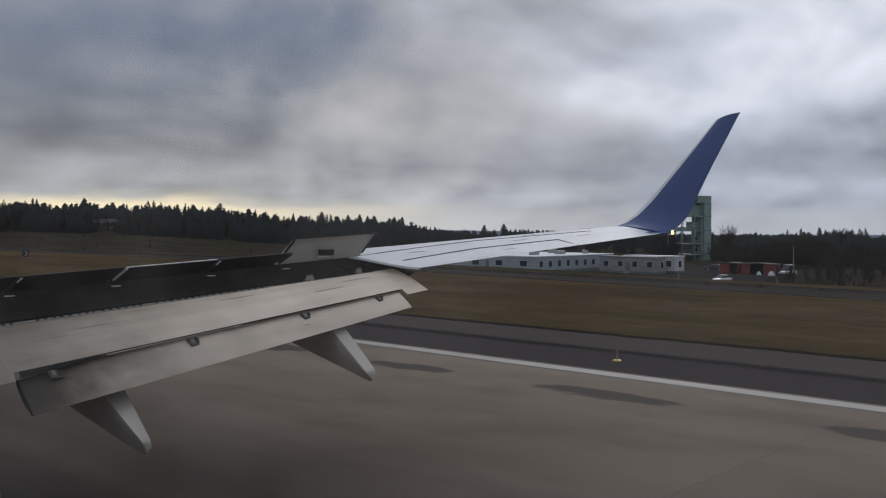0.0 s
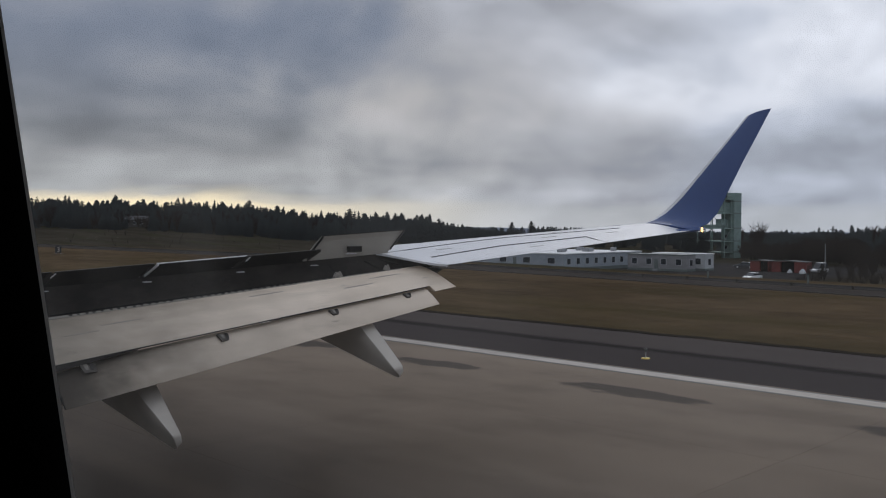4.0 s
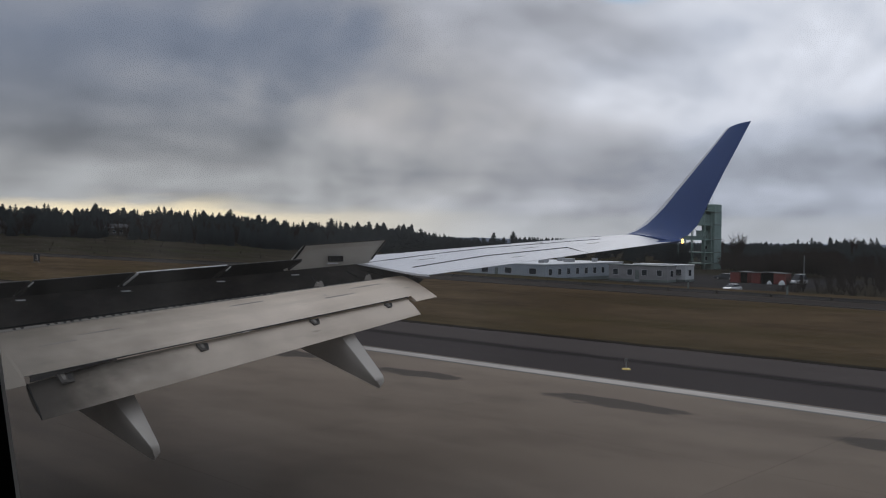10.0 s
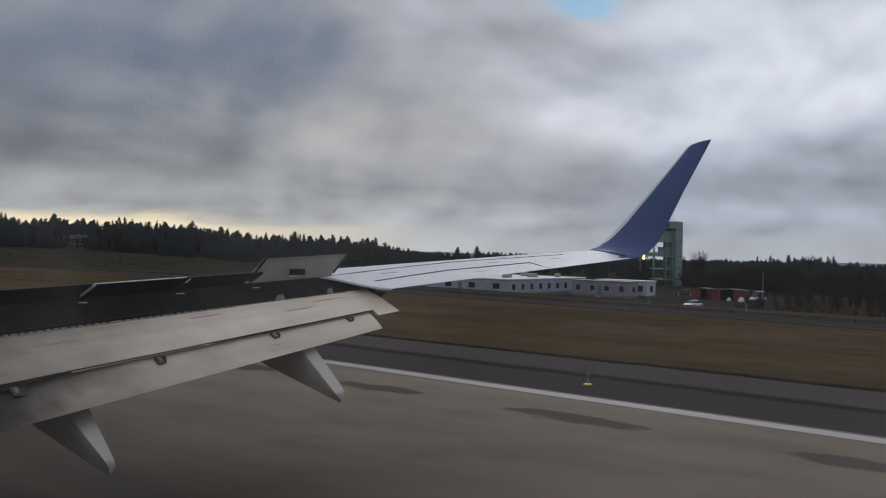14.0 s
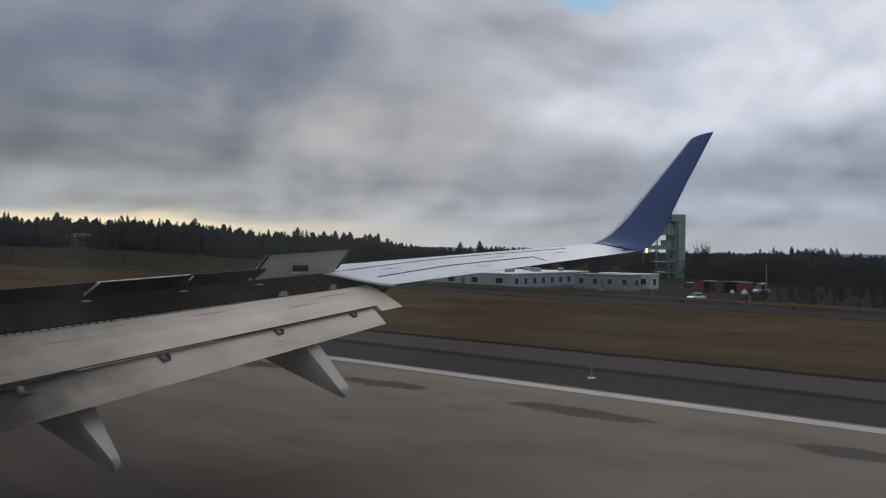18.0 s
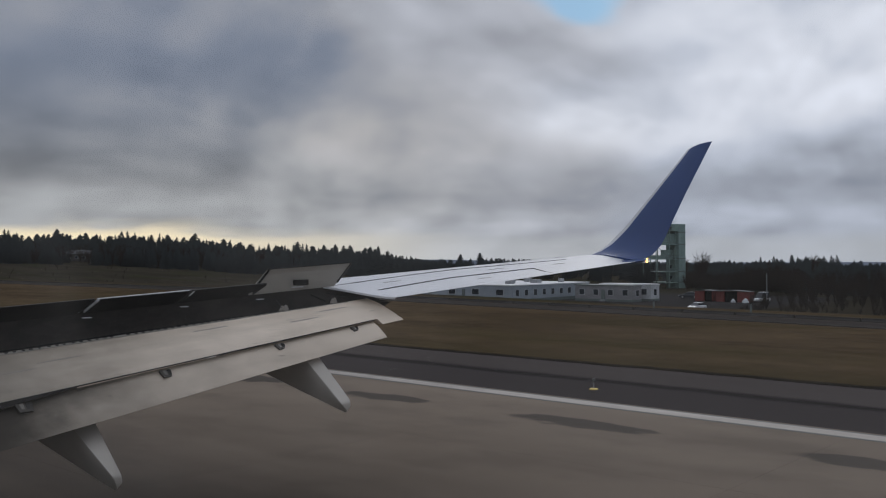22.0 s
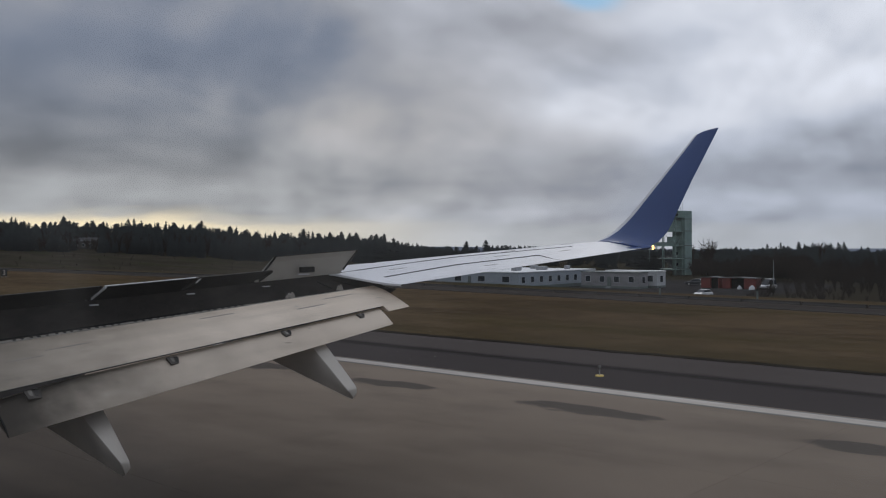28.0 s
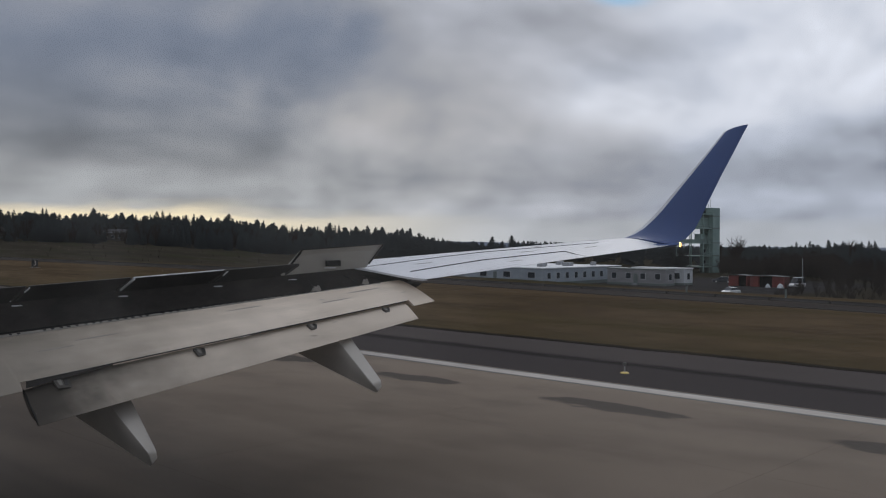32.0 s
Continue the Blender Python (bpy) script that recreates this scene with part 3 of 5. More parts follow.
def box_data(x0, x1, y0, y1, z0, z1, bev=0.0):
    """A box with its upright and top edges chamfered by bev."""
    if bev <= 0:
        v = [(x, y, z) for z in (z0, z1) for x, y in ((x0, y0), (x1, y0), (x1, y1), (x0, y1))]
        return v, [(3, 2, 1, 0), (4, 5, 6, 7), (0, 1, 5, 4), (1, 2, 6, 5), (2, 3, 7, 6), (3, 0, 4, 7)]
    def loop(d, z):
        e = bev + d
        return [(x0 + e, y0 + d, z), (x1 - e, y0 + d, z), (x1 - d, y0 + e, z), (x1 - d, y1 - e, z), (x1 - e, y1 - d, z), (x0 + e, y1 - d, z), (x0 + d, y1 - e, z), (x0 + d, y0 + e, z)]
    return rings([loop(0, z0), loop(0, z1 - bev), loop(bev * 0.7, z1)])


def box(name, x0, x1, y0, y1, z0, z1, mat, parent=None, label="", bev=0.0):
    v, f = box_data(x0, x1, y0, y1, z0, z1, bev)
    return piece(name, clean(mesh(name, v, f, mat)), parent, label)


def tube_data(p, q, r0, r1=None, n=8):
    p, q = Vector(p), Vector(q)
    r1 = r0 if r1 is None else r1
    m = (q - p).to_track_quat("Z", "Y").to_matrix()
    rs = []
    for c, r in ((p, r0), (q, r1)):
        rs.append([c + m @ Vector((r * math.cos(2 * math.pi * i / n), r * math.sin(2 * math.pi * i / n), 0)) for i in range(n)])
    return rings(rs)


def tube(name, p, q, r0, mat, parent=None, r1=None, n=8, label=""):
    v, f = tube_data(p, q, r0, r1, n)
    return piece(name, clean(mesh(name, v, f, mat, False)), parent, label)


# ---- ground, runway ----
def skyline(az):
    """How far the treetops rise over the eye's level, as a slope, by the bearing from ahead."""
    pts = ((-20, 0.016), (10, 0.024), (22, 0.0235), (30, 0.0195), (33, 0.0170), (36, 0.0115), (41, 0.006), (45, 0.000), (48, -0.008), (51, -0.016), (54, -0.021), (58, -0.021), (60, -0.016), (62, -0.0135), (64.7, -0.0125), (66, -0.0105), (67.7, -0.0075), (69.5, -0.0085), (71.2, -0.011), (76, -0.010), (90, -0.008))
    for (a, p), (b, q) in zip(pts[:-1], pts[1:]):
        if az <= b:
            return p + (q - p) * (az - a) / (b - a)
    return pts[-1][1]


def ease(v, lo, hi):
    q = min(max((v - lo) / (hi - lo), 0.0), 1.0)
    return q * q * (3 - 2 * q)


def road_x(y):
    """Near side of the service road, which draws away from the runway."""
    return 50.2 + 0.14 * (min(max(y, -40.0), 78.0) - 17.0)


def land(x, y):
    """Height of the land: level beside the runway, falling past the perimeter road to the car park, then into a valley with a lake."""
    if x < 28.0:
        return -0.06
    s = ease(x - road_x(y), 5.4, 82.0)
    drop = -7.0 * s * (1.0 - 0.55 * ease(y, 120.0, 290.0))
    lip = 0.03 if x > 28.3 else 0.0
    dist, az = math.hypot(x, y), math.degrees(math.atan2(x, y))
    # wooded hillside ahead
    hill = ease(dist, 230, 560) * (1 - ease(az, 38, 44)) * s
    drop += hill * (3.9 + skyline(az) * 560 - 11.4 - drop)
    drop -= 38.0 * ease(dist, 380, 1300) * ease(az, 42, 50)
    rough = 0.0 if x < 66 else (0.25 if in_lot(x, y) else 0.9) * noise.noise(Vector((x * 0.02, y * 0.02, 0.3)))
    return lip + drop + rough


def in_lot(x, y):
    return 122 < x < 232 and 66 < y < 222


def build_ground():
    xs = [-4500, -2500, -1200, -500, -200, -80, -40, 0, 27.9, 28.1, 28.35, 32, 38, 44, 50, 56, 60, 64, 68, 74, 80, 88, 96, 104, 112, 120, 130, 140, 155, 175, 200, 230, 270, 320, 380, 460, 600, 800, 1200, 2000, 3000, 4500]
    ys = [-4500, -2500, -1200, -500, -250, -120] + list(range(-60, 300, 12)) + list(range(300, 700, 40)) + [800, 1100, 1600, 2400, 3400, 4500]
    v = [(x, y, land(x, y)) for y in ys for x in xs]
    n = len(xs)
    f = [(j * n + i, j * n + i + 1, (j + 1) * n + i + 1, (j + 1) * n + i) for j in range(len(ys) - 1) for i in range(n - 1)]
    tagged(new("ground", mesh("ground", v, f, field, True)), "brown winter grass field falling away to dark scrubland", "ground", kind="structure")


build_ground()

EDGE = 20.35                                     # near side of the white edge stripe
RUN = tagged(empty("runway"), "weathered grey concrete runway with dark rubber marks", "runway", kind="structure")
tagged(new("runway_shoulder", mesh("runway_shoulder", *box_data(21.12, 28.12, -300, 1400, -0.3, -0.012), asphalt)), "dark asphalt runway shoulder between stripe and grass", "shoulder", kind="structure")
tagged(new("far_shoulder", mesh("far_shoulder", *box_data(-34.0, -24.7, -300, 1400, -0.3, -0.012), asphalt)), "dark asphalt shoulder on the runway's other side", "shoulder", kind="structure")
soil_v, soil_f = [], []
for i in range(420):
    y = -40 + i * 0.5 if i < 320 else 120 + (i - 320) * 12.0
    wob = 0.10 * noise.noise(Vector((y * 0.9, 0.5, 0))) + 0.05 * noise.noise(Vector((y * 3.1, 2.5, 0)))
    soil_v += [(28.02 + wob, y, -0.1), (28.04 + wob, y, 0.012 + 0.02 * noise.noise(Vector((y * 2, 7, 0)))), (28.30 + wob, y, 0.045 + 0.03 * noise.noise(Vector((y * 1.7, 9, 0)))), (28.62 + wob, y, -0.04)]
    if i:
        a = 4 * i
        soil_f += [(a - 4 + k, a - 3 + k, a + 1 + k, a + k) for k in range(3)]
tagged(new("soil_edge", mesh("soil_edge", soil_v, soil_f, soil)), "dark bare soil along the grass edge", "soil", kind="structure")
tagged(new("edge_stripe", mesh("edge_stripe", *box_data(EDGE, EDGE + 0.53, -300, 1400, -0.05, 0.006), line_white)), "worn white painted runway edge stripe", "road marking", kind="structure")
tagged(new("stripe_border", mesh("stripe_border", *box_data(EDGE - 0.13, EDGE + 0.65, -300, 1400, -0.05, 0.003), line_black)), "thin black border under the white edge stripe", "road marking", kind="structure")
rd_v, kb_v, rd_f = [], [], []
for i in range(60):
    y = -120 + i * 8.0 if i < 40 else 200 + (i - 40) * 60.0
    x = road_x(y)
    rd_v += [(x, y, -0.4), (x, y, 0.045), (x + 3.8, y, 0.045), (x + 3.8, y, -0.4)]
    kb_v += [(x - 0.22, y, -0.4), (x - 0.22, y, 0.09), (x - 0.004, y, 0.09), (x - 0.004, y, -0.4)]
    if i:
        rd_f += [(4 * i - 4 + k, 4 * i - 3 + k, 4 * i + 1 + k, 4 * i + k) for k in range(3)]
tagged(new("perimeter_road", mesh("perimeter_road", rd_v, rd_f, road_grey)), "grey asphalt service road along the grass", "road", kind="structure")
tagged(new("road_kerb", mesh("road_kerb", kb_v, rd_f, kerb_grey)), "thin pale kerb between grass and service road", "kerb", kind="structure")


def flat_strip(name, pts, width, top, mat, label, category, thick=0.3):
    """A level paved or painted strip of even width along points (x, y)."""
    v, f = [], []
    for i, (x, y) in enumerate(pts):
        a, b = pts[max(0, i - 1)], pts[min(len(pts) - 1, i + 1)]
        d = Vector((b[0] - a[0], b[1] - a[1], 0)).normalized()
        n = Vector((d.y, -d.x, 0)) * (width / 2)
        v += [(x - n.x, y - n.y, top - thick), (x - n.x, y - n.y, top), (x + n.x, y + n.y, top), (x + n.x, y + n.y, top - thick)]
        if i:
            f += [(4 * i - 4 + k, 4 * i - 3 + k, 4 * i + 1 + k, 4 * i + k) for k in range(3)]
    f += [(0, 1, 2, 3), tuple(len(v) - 4 + k for k in (3, 2, 1, 0))]
    return tagged(new(name, clean(mesh(name, v, f, mat))), label, category, kind="structure")


def bend(x0, y0, x1, y1, n=24):
    """An S-shaped way from (x0, y0), along Y, to (x1, y1), along Y."""
    return [(x0 + (x1 - x0) * ease(i / n, 0.0, 1.0), y0 + (y1 - y0) * i / n) for i in range(n + 1)]


# a paved way across the grass, the exit to the parallel taxiway with its yellow lines, bold white bars
flat_strip("access_road", [(27.9, 152), (36, 153), (46, 155), (road_x(156) + 0.2, 156)], 7.5, 0.02, road_grey, "short grey asphalt access road across the grass", "road")
TAXI = -84.0
flat_strip("taxiway_shoulder", [(TAXI + 20.0, y) for y in (-200, 0, 200, 400, 800)], 17.0, -0.015, asphalt, "dark asphalt taxiway shoulder", "shoulder")
flat_strip("taxiway", [(TAXI, y) for y in (-200, 0, 200, 400, 800)], 23.0, -0.004, concrete, "worn concrete taxiway beside the runway", "taxiway")
flat_strip("exit_taxiway", bend(-26.0, 225.0, TAXI + 4.0, 430.0), 26.0, -0.008, concrete, "curved concrete exit from runway to taxiway", "taxiway")
flat_strip("exit_line", bend(-4.0, 190.0, TAXI, 450.0), 0.30, 0.006, yellow_paint, "curved yellow exit guide line", "road marking", 0.02)
flat_strip("taxiway_line", [(TAXI, y) for y in (-200, 0, 200, 400, 800)], 0.30, 0.004, yellow_paint, "yellow taxiway centre line", "road marking", 0.02)
for dx in (11.0, 11.5):
    flat_strip("taxiway_edge_line", [(TAXI + dx, y) for y in (-200, 0, 200, 400, 800)], 0.20, 0.004, yellow_paint, "double yellow taxiway edge line", "road marking", 0.02)
flat_strip("far_edge_stripe", [(-24.2, y) for y in (-300, 0, 400, 1400)], 0.60, 0.006, line_white, "white painted stripe on the runway's other edge", "road marking", 0.02)
for i, x in enumerate((-17.0, -13.0, 13.0, 17.0)):
    flat_strip("aiming_bar", [(x, 268.0), (x, 314.0)], 1.8, 0.006, line_white, "bold white runway aiming bar", "road marking", 0.02)


# ---- the wing ----
def chord(x):
    return 1.5 + 0.245 * (15.6 - x)


def te_y(x):
    return 9.0 + 0.275 * (15.6 - x)


def te_z(x):
    return 3.773 - 0.104 * (15.6 - x)


def plan_y(x, k):
    """Y of a line k chords behind the fixed trailing edge."""
    return te_y(x) - k * chord(x)


def top_z(x, s):
    a = min(s / 0.6, 1.0)
    f = 0.09 * math.sin(math.pi / 2 * a) ** 1.45
    if s > 0.6:
        b = (s - 0.6) / 0.4
        f = 0.09 - 0.05 * b * b
    return te_z(x) + chord(x) * f


def low_z(x, s):
    return te_z(x) + chord(x) * (0.04 * s - 0.055 * math.sin(math.pi * s))


def foil(x, s0, s1):
    """Ring of a wing section from s0 chords before the trailing edge on top to s1 below."""
    up = [s0 + (1 - s0) * (i / 11) ** 0.8 for i in range(12)]
    dn = [s1 + (1 - s1) * (1 - (i / 8)) for i in range(1, 9)]
    ring = [(x, plan_y(x, -s), top_z(x, s)) for s in up]
    ring += [(x, plan_y(x, -1.012), te_z(x) + chord(x) * 0.022)]
    ring += [(x, plan_y(x, -s), low_z(x, s) - (0.004 if s < 0.02 else 0)) for s in dn]
    return ring


WING = tagged(empty("aircraft_wing", (0.3, 13.0, 2.3)), "white airliner wing with lowered flaps, raised spoilers and blue winglet", "aircraft wing")
FLAP_END = 10.43
skin("inner_wing", [foil(x, 0.40, 0.40) for x in (0.2, 2, 4, 6, 8, FLAP_END)], wing_white, WING, smooth=False)
def thin_foil(x):
    """The outer panel's inboard end: a thin plate behind the rear spar."""
    return [(px, py, max(pz, top_z(x, s) - 0.03) if (s := (py - te_y(x)) / chord(x)) < 0.40 else pz) for px, py, pz in foil(x, 0.0, 0.0)]


skin("outer_wing", [thin_foil(FLAP_END)] + [foil(x, 0.0, 0.0) for x in (10.75, 11.5, 12.6, 13.7, 14.7, 15.2, 15.45)], wing_white, WING, "white painted outer wing panel", smooth=True)


def strip_on_top(name, pts, width, mat, parent, rise=0.004, label=""):
    """A thin raised strip along points (x, s) of the wing's top."""
    v, f = [], []
    for x, s in pts:
        y, z = plan_y(x, -s), top_z(x, s) + rise
        v += [(x, y - width / 2, z), (x, y + width / 2, z), (x, y + width / 2, z - 0.02), (x, y - width / 2, z - 0.02)]
    for i in range(len(pts) - 1):
        a = i * 4
        for j in range(4):
            f.append((a + j, a + (j + 1) % 4, a + 4 + (j + 1) % 4, a + 4 + j))
    f += [(3, 2, 1, 0), tuple(len(v) - 4 + j for j in range(4))]
    return piece(name, clean(mesh(name, v, f, mat)), parent, label)


def chordwise(name, x, s0, s1, width, mat, parent, rise=0.004):
    v, f = [], []
    n = 8
    for i in range(n + 1):
        s = s0 + (s1 - s0) * i / n
        y, z = plan_y(x, -s), top_z(x, s) + rise
        v += [(x - width / 2, y, z), (x + width / 2, y, z), (x + width / 2, y, z - 0.02), (x - width / 2, y, z - 0.02)]
    for i in range(n):
        a = i * 4
        for j in range(4):
            f.append((a + j, a + (j + 1) % 4, a + 4 + (j + 1) % 4, a + 4 + j))
    return piece(name, clean(mesh(name, v, f, mat)), parent)


def span(a, b, s0, s1, n=8):
    return [(a + (b - a) * i / n, s0 + (s1 - s0) * i / n) for i in range(n + 1)]


# the fixed corner inboard of the aileron, cut off obliquely
cv, cf, cn = [], [], 6
for i in range(cn + 1):
    s = 0.40 * i / cn
    xa = FLAP_END - 0.42 * s / 0.40 - 0.01
    for x in (xa, FLAP_END + 0.02):
        cv += [(x, plan_y(x, -s), top_z(x, s) + 0.003), (x, plan_y(x, -s), top_z(x, s) - 0.03)]
for i in range(cn):
    a = i * 4
    cf += [(a, a + 2, a + 6, a + 4), (a + 1, a + 5, a + 7, a + 3), (a, a + 4, a + 5, a + 1)]
piece("corner_panel", clean(mesh("corner_panel", cv, cf, wing_white)), WING)

# aileron gap, tab gap and skin joints
strip_on_top("aileron_gap", span(10.55, 12.0, 0.20, 0.27, 5) + span(12.0, 13.6, 0.27, 0.26, 5)[1:], 0.055, seam_dark, WING, label="dark aileron gap")
strip_on_top("tab_gap", span(10.6, 12.3, 0.045, 0.06), 0.045, seam_dark, WING)
strip_on_top("skin_joint", span(10.1, 12.45, 0.38, 0.50, 6) + span(12.45, 14.6, 0.50, 0.44, 6)[1:], 0.035, seam_dark, WING)
strip_on_top("slat_joint", span(0.5, 15.2, 0.86, 0.86, 14), 0.02, seam_dark, WING)
chordwise("aileron_end_gap", 13.6, 0.02, 0.26, 0.04, seam_dark, WING)
for x, q, ln in ((10.9, 0.33, 0.30), (11.7, 0.47, 0.22), (12.3, 0.16, 0.26), (12.9, 0.36, 0.30), (13.4, 0.53, 0.20), (14.1, 0.30, 0.24), (11.3, 0.11, 0.18)):
    strip_on_top("panel_mark", span(x, x + ln, q, q, 2), 0.010, scuff_grey, WING)
for x in (7.2, 11.2, 14.9):
    chordwise("chordwise_joint", x, 0.62, 0.97, 0.014, seam_dark, WING)

# rear spar and cove under the raised spoilers, the recess's shade put into their colour
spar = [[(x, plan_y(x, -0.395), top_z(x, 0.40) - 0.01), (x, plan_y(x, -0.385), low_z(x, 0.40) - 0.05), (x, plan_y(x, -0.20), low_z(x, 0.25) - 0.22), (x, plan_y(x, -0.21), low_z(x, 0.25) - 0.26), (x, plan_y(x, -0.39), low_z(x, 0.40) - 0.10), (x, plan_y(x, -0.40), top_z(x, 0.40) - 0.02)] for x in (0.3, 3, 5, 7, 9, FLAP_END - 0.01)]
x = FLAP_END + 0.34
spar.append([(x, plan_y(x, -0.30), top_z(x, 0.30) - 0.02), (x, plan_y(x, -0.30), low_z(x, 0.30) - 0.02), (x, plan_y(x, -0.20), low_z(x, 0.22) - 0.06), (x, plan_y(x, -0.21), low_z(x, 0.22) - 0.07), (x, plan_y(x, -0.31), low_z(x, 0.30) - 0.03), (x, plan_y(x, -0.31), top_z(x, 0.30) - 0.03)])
skin("flap_cove", spar, cove_shade, WING, "dark open flap cove with linkages")


def spoiler(x0, x1, z0, z1, k, mat, parent, label, edge_mat, lean=0.10):
    """A raised spoiler panel: hinge ahead, trailing edge lifted to z0..z1."""
    g = 0.018
    x0, x1 = x0 + g, x1 - g
    secs = []
    for x, z in ((x0, z0), (x1, z1)):
        hy, hz = plan_y(x, -0.40), top_z(x, 0.40) + 0.004
        ty = plan_y(x, -k)
        d = Vector((0, hy - ty, hz - z)).normalized()
        n = Vector((0, d.z, -d.y)) * -0.035
        secs.append([(x - lean, hy, hz), (x, ty, z), (x, ty + n.y * 0.6, z - abs(n.z) * 0.35), (x - lean, hy - abs(n.y), hz - 0.035)])
    sp = skin("spoiler", secs, mat, parent, label)
    lip = []
    for x, z in ((x0, z0), (x1, z1)):
        ty = plan_y(x, -k)
        lip.append([(x, ty - 0.012, z - 0.006), (x, ty - 0.012, z + 0.005), (x, ty + 0.03, z + 0.007), (x, ty + 0.03, z - 0.002)])
    skin("trailing_strip", lip, edge_mat, sp)
    for x, z, hx in ((x0, z0, x0), (x1, z1, x1)):
        ty, hy, hz = plan_y(x, -k), plan_y(x, -0.40), top_z(x, 0.40)
        s = 0.02 if x == x0 else -0.02
        skin("edge_seal", [[(x, ty - 0.012, z - 0.03), (x + s, ty - 0.012, z - 0.03), (x + s, ty - 0.012, z + 0.004), (x, ty - 0.012, z + 0.004)],
                           [(x - lean * 0.8, ty + (hy - ty) * 0.8 - 0.03, z + (hz - z) * 0.8 - 0.05), (x + s - lean * 0.8, ty + (hy - ty) * 0.8 - 0.03, z + (hz - z) * 0.8 - 0.05), (x + s - lean * 0.8, ty + (hy - ty) * 0.8 - 0.03, z + (hz - z) * 0.8 - 0.02), (x - lean * 0.8, ty + (hy - ty) * 0.8 - 0.03, z + (hz - z) * 0.8 - 0.02)]], edge_mat if x == x0 else seam_dark, sp)
    return sp


def inner_top(x):
    return 3.19 + (x - 5.06) * 0.0727


# The panel from 6.56 has white edges, painted for the light they catch.
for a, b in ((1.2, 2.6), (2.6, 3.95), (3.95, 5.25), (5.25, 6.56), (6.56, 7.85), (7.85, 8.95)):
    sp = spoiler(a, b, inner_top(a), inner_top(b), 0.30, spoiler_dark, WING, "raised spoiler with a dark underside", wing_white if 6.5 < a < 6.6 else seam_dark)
    # small bright actuator lug near the outboard end
    x = b - 0.10
    up = 0.02 * (x > 7.0)
    box("actuator_lug", x - 0.13, x - 0.01, plan_y(x, -0.285), plan_y(x, -0.27), inner_top(x) - 0.258 + up, inner_top(x) - 0.246 + up, bare_metal, sp)
    if 5.2 < a < 5.3 or 7.8 < a < 7.9:
        tube("edge_stub", (a + 0.02, plan_y(a, -0.295), inner_top(a) - 0.02), (a - 0.02, plan_y(a, -0.315), inner_top(a) - 0.085), 0.010, wing_white, sp, n=6)
out_sp = spoiler(9.0, 10.37, 3.69, 3.785, 0.33, spoiler_lite, WING, "outboard spoiler raised steeply, pale grey underside", cove_dark, 0.24)
# Flat dark block stands for the shaded notch round the actuator.
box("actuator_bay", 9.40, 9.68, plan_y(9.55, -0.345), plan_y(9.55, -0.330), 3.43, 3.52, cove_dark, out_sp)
box("actuator_rod", 9.36, 9.58, plan_y(9.5, -0.338), plan_y(9.5, -0.325), 3.395, 3.412, bare_metal, out_sp)


# flaps
def nose_z(x):
    return 2.567 + (x - 4.93) * 0.1146


def mid_z(x):
    return 2.07 + (x - 4.73) * 0.159


def aft_z(x):
    return 1.566 + (x - 4.726) * 0.2056


def flap_ring(x, k0, z0, k1, z1, bulge, thick, n=6):
    y0, y1 = plan_y(x, k0), plan_y(x, k1)
    top, low = [], []
    for i in range(n + 1):
        f = i / n
        h = bulge * math.sin(math.pi * f ** 0.8)
        d = thick * math.sin(math.pi * min(f + 0.12, 1.0)) ** 0.7 if f < 0.88 else thick * 0.25 * (1 - f) / 0.12
        y, z = y0 + (y1 - y0) * f, z0 + (z1 - z0) * f
        top.append((x, y, z + h))
        low.append((x, y + 0.02, z + h * 0.3 - d - 0.008))
    return top + low[::-1]


def main_ring(x):
    inboard = x < 4.66
    tip = x > 10.07
    return flap_ring(x, -0.24, nose_z(x), 0.075 if inboard else 0.062 if tip else 0.03, mid_z(x) - ((nose_z(x) - mid_z(x)) * 0.1667 if inboard else 0.085 if tip else 0.0), 0.035, 0.14)


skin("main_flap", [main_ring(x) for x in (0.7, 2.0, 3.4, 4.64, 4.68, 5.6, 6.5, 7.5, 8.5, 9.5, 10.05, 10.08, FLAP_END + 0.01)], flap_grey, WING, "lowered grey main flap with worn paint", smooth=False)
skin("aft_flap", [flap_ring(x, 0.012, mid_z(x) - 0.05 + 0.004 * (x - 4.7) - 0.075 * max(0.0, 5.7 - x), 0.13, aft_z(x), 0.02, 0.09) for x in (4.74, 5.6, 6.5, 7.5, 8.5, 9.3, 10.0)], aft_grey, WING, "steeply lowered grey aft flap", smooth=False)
# Dark strip, wedged inboard, stands for the shaded gap between the flaps.
gap = [[(x, plan_y(x, 0.034) + dy, mid_z(x) + dz) for dy, dz in ((0, -0.002), (0, -0.014 - 0.075 * max(0.0, (5.75 - x) / 1.0)), (0.03, -0.014 - 0.075 * max(0.0, (5.75 - x) / 1.0)), (0.03, -0.002))] for x in (4.75, 5.2, 5.75, 8.2, 10.0)]
skin("flap_gap_seal", gap, seam_dark, WING)
# pale seal along the flap's nose with dark clips on it
def nose_at(x, f, up=0.0):
    return (x, plan_y(x, -0.24) + (plan_y(x, 0.03) - plan_y(x, -0.24)) * f, nose_z(x) + (mid_z(x) - nose_z(x)) * f + 0.035 * math.sin(math.pi * f ** 0.8) + up)


skin("nose_seal", [[nose_at(x, 0.004, 0.006), nose_at(x, 0.072, 0.007), nose_at(x, 0.075, -0.01), nose_at(x, 0.002, -0.012)] for x in (4.0, 5.1, 6, 7, 7.6, 8.2, 8.42)], seal_grey, WING, "grey rubbing seal along the flap nose")
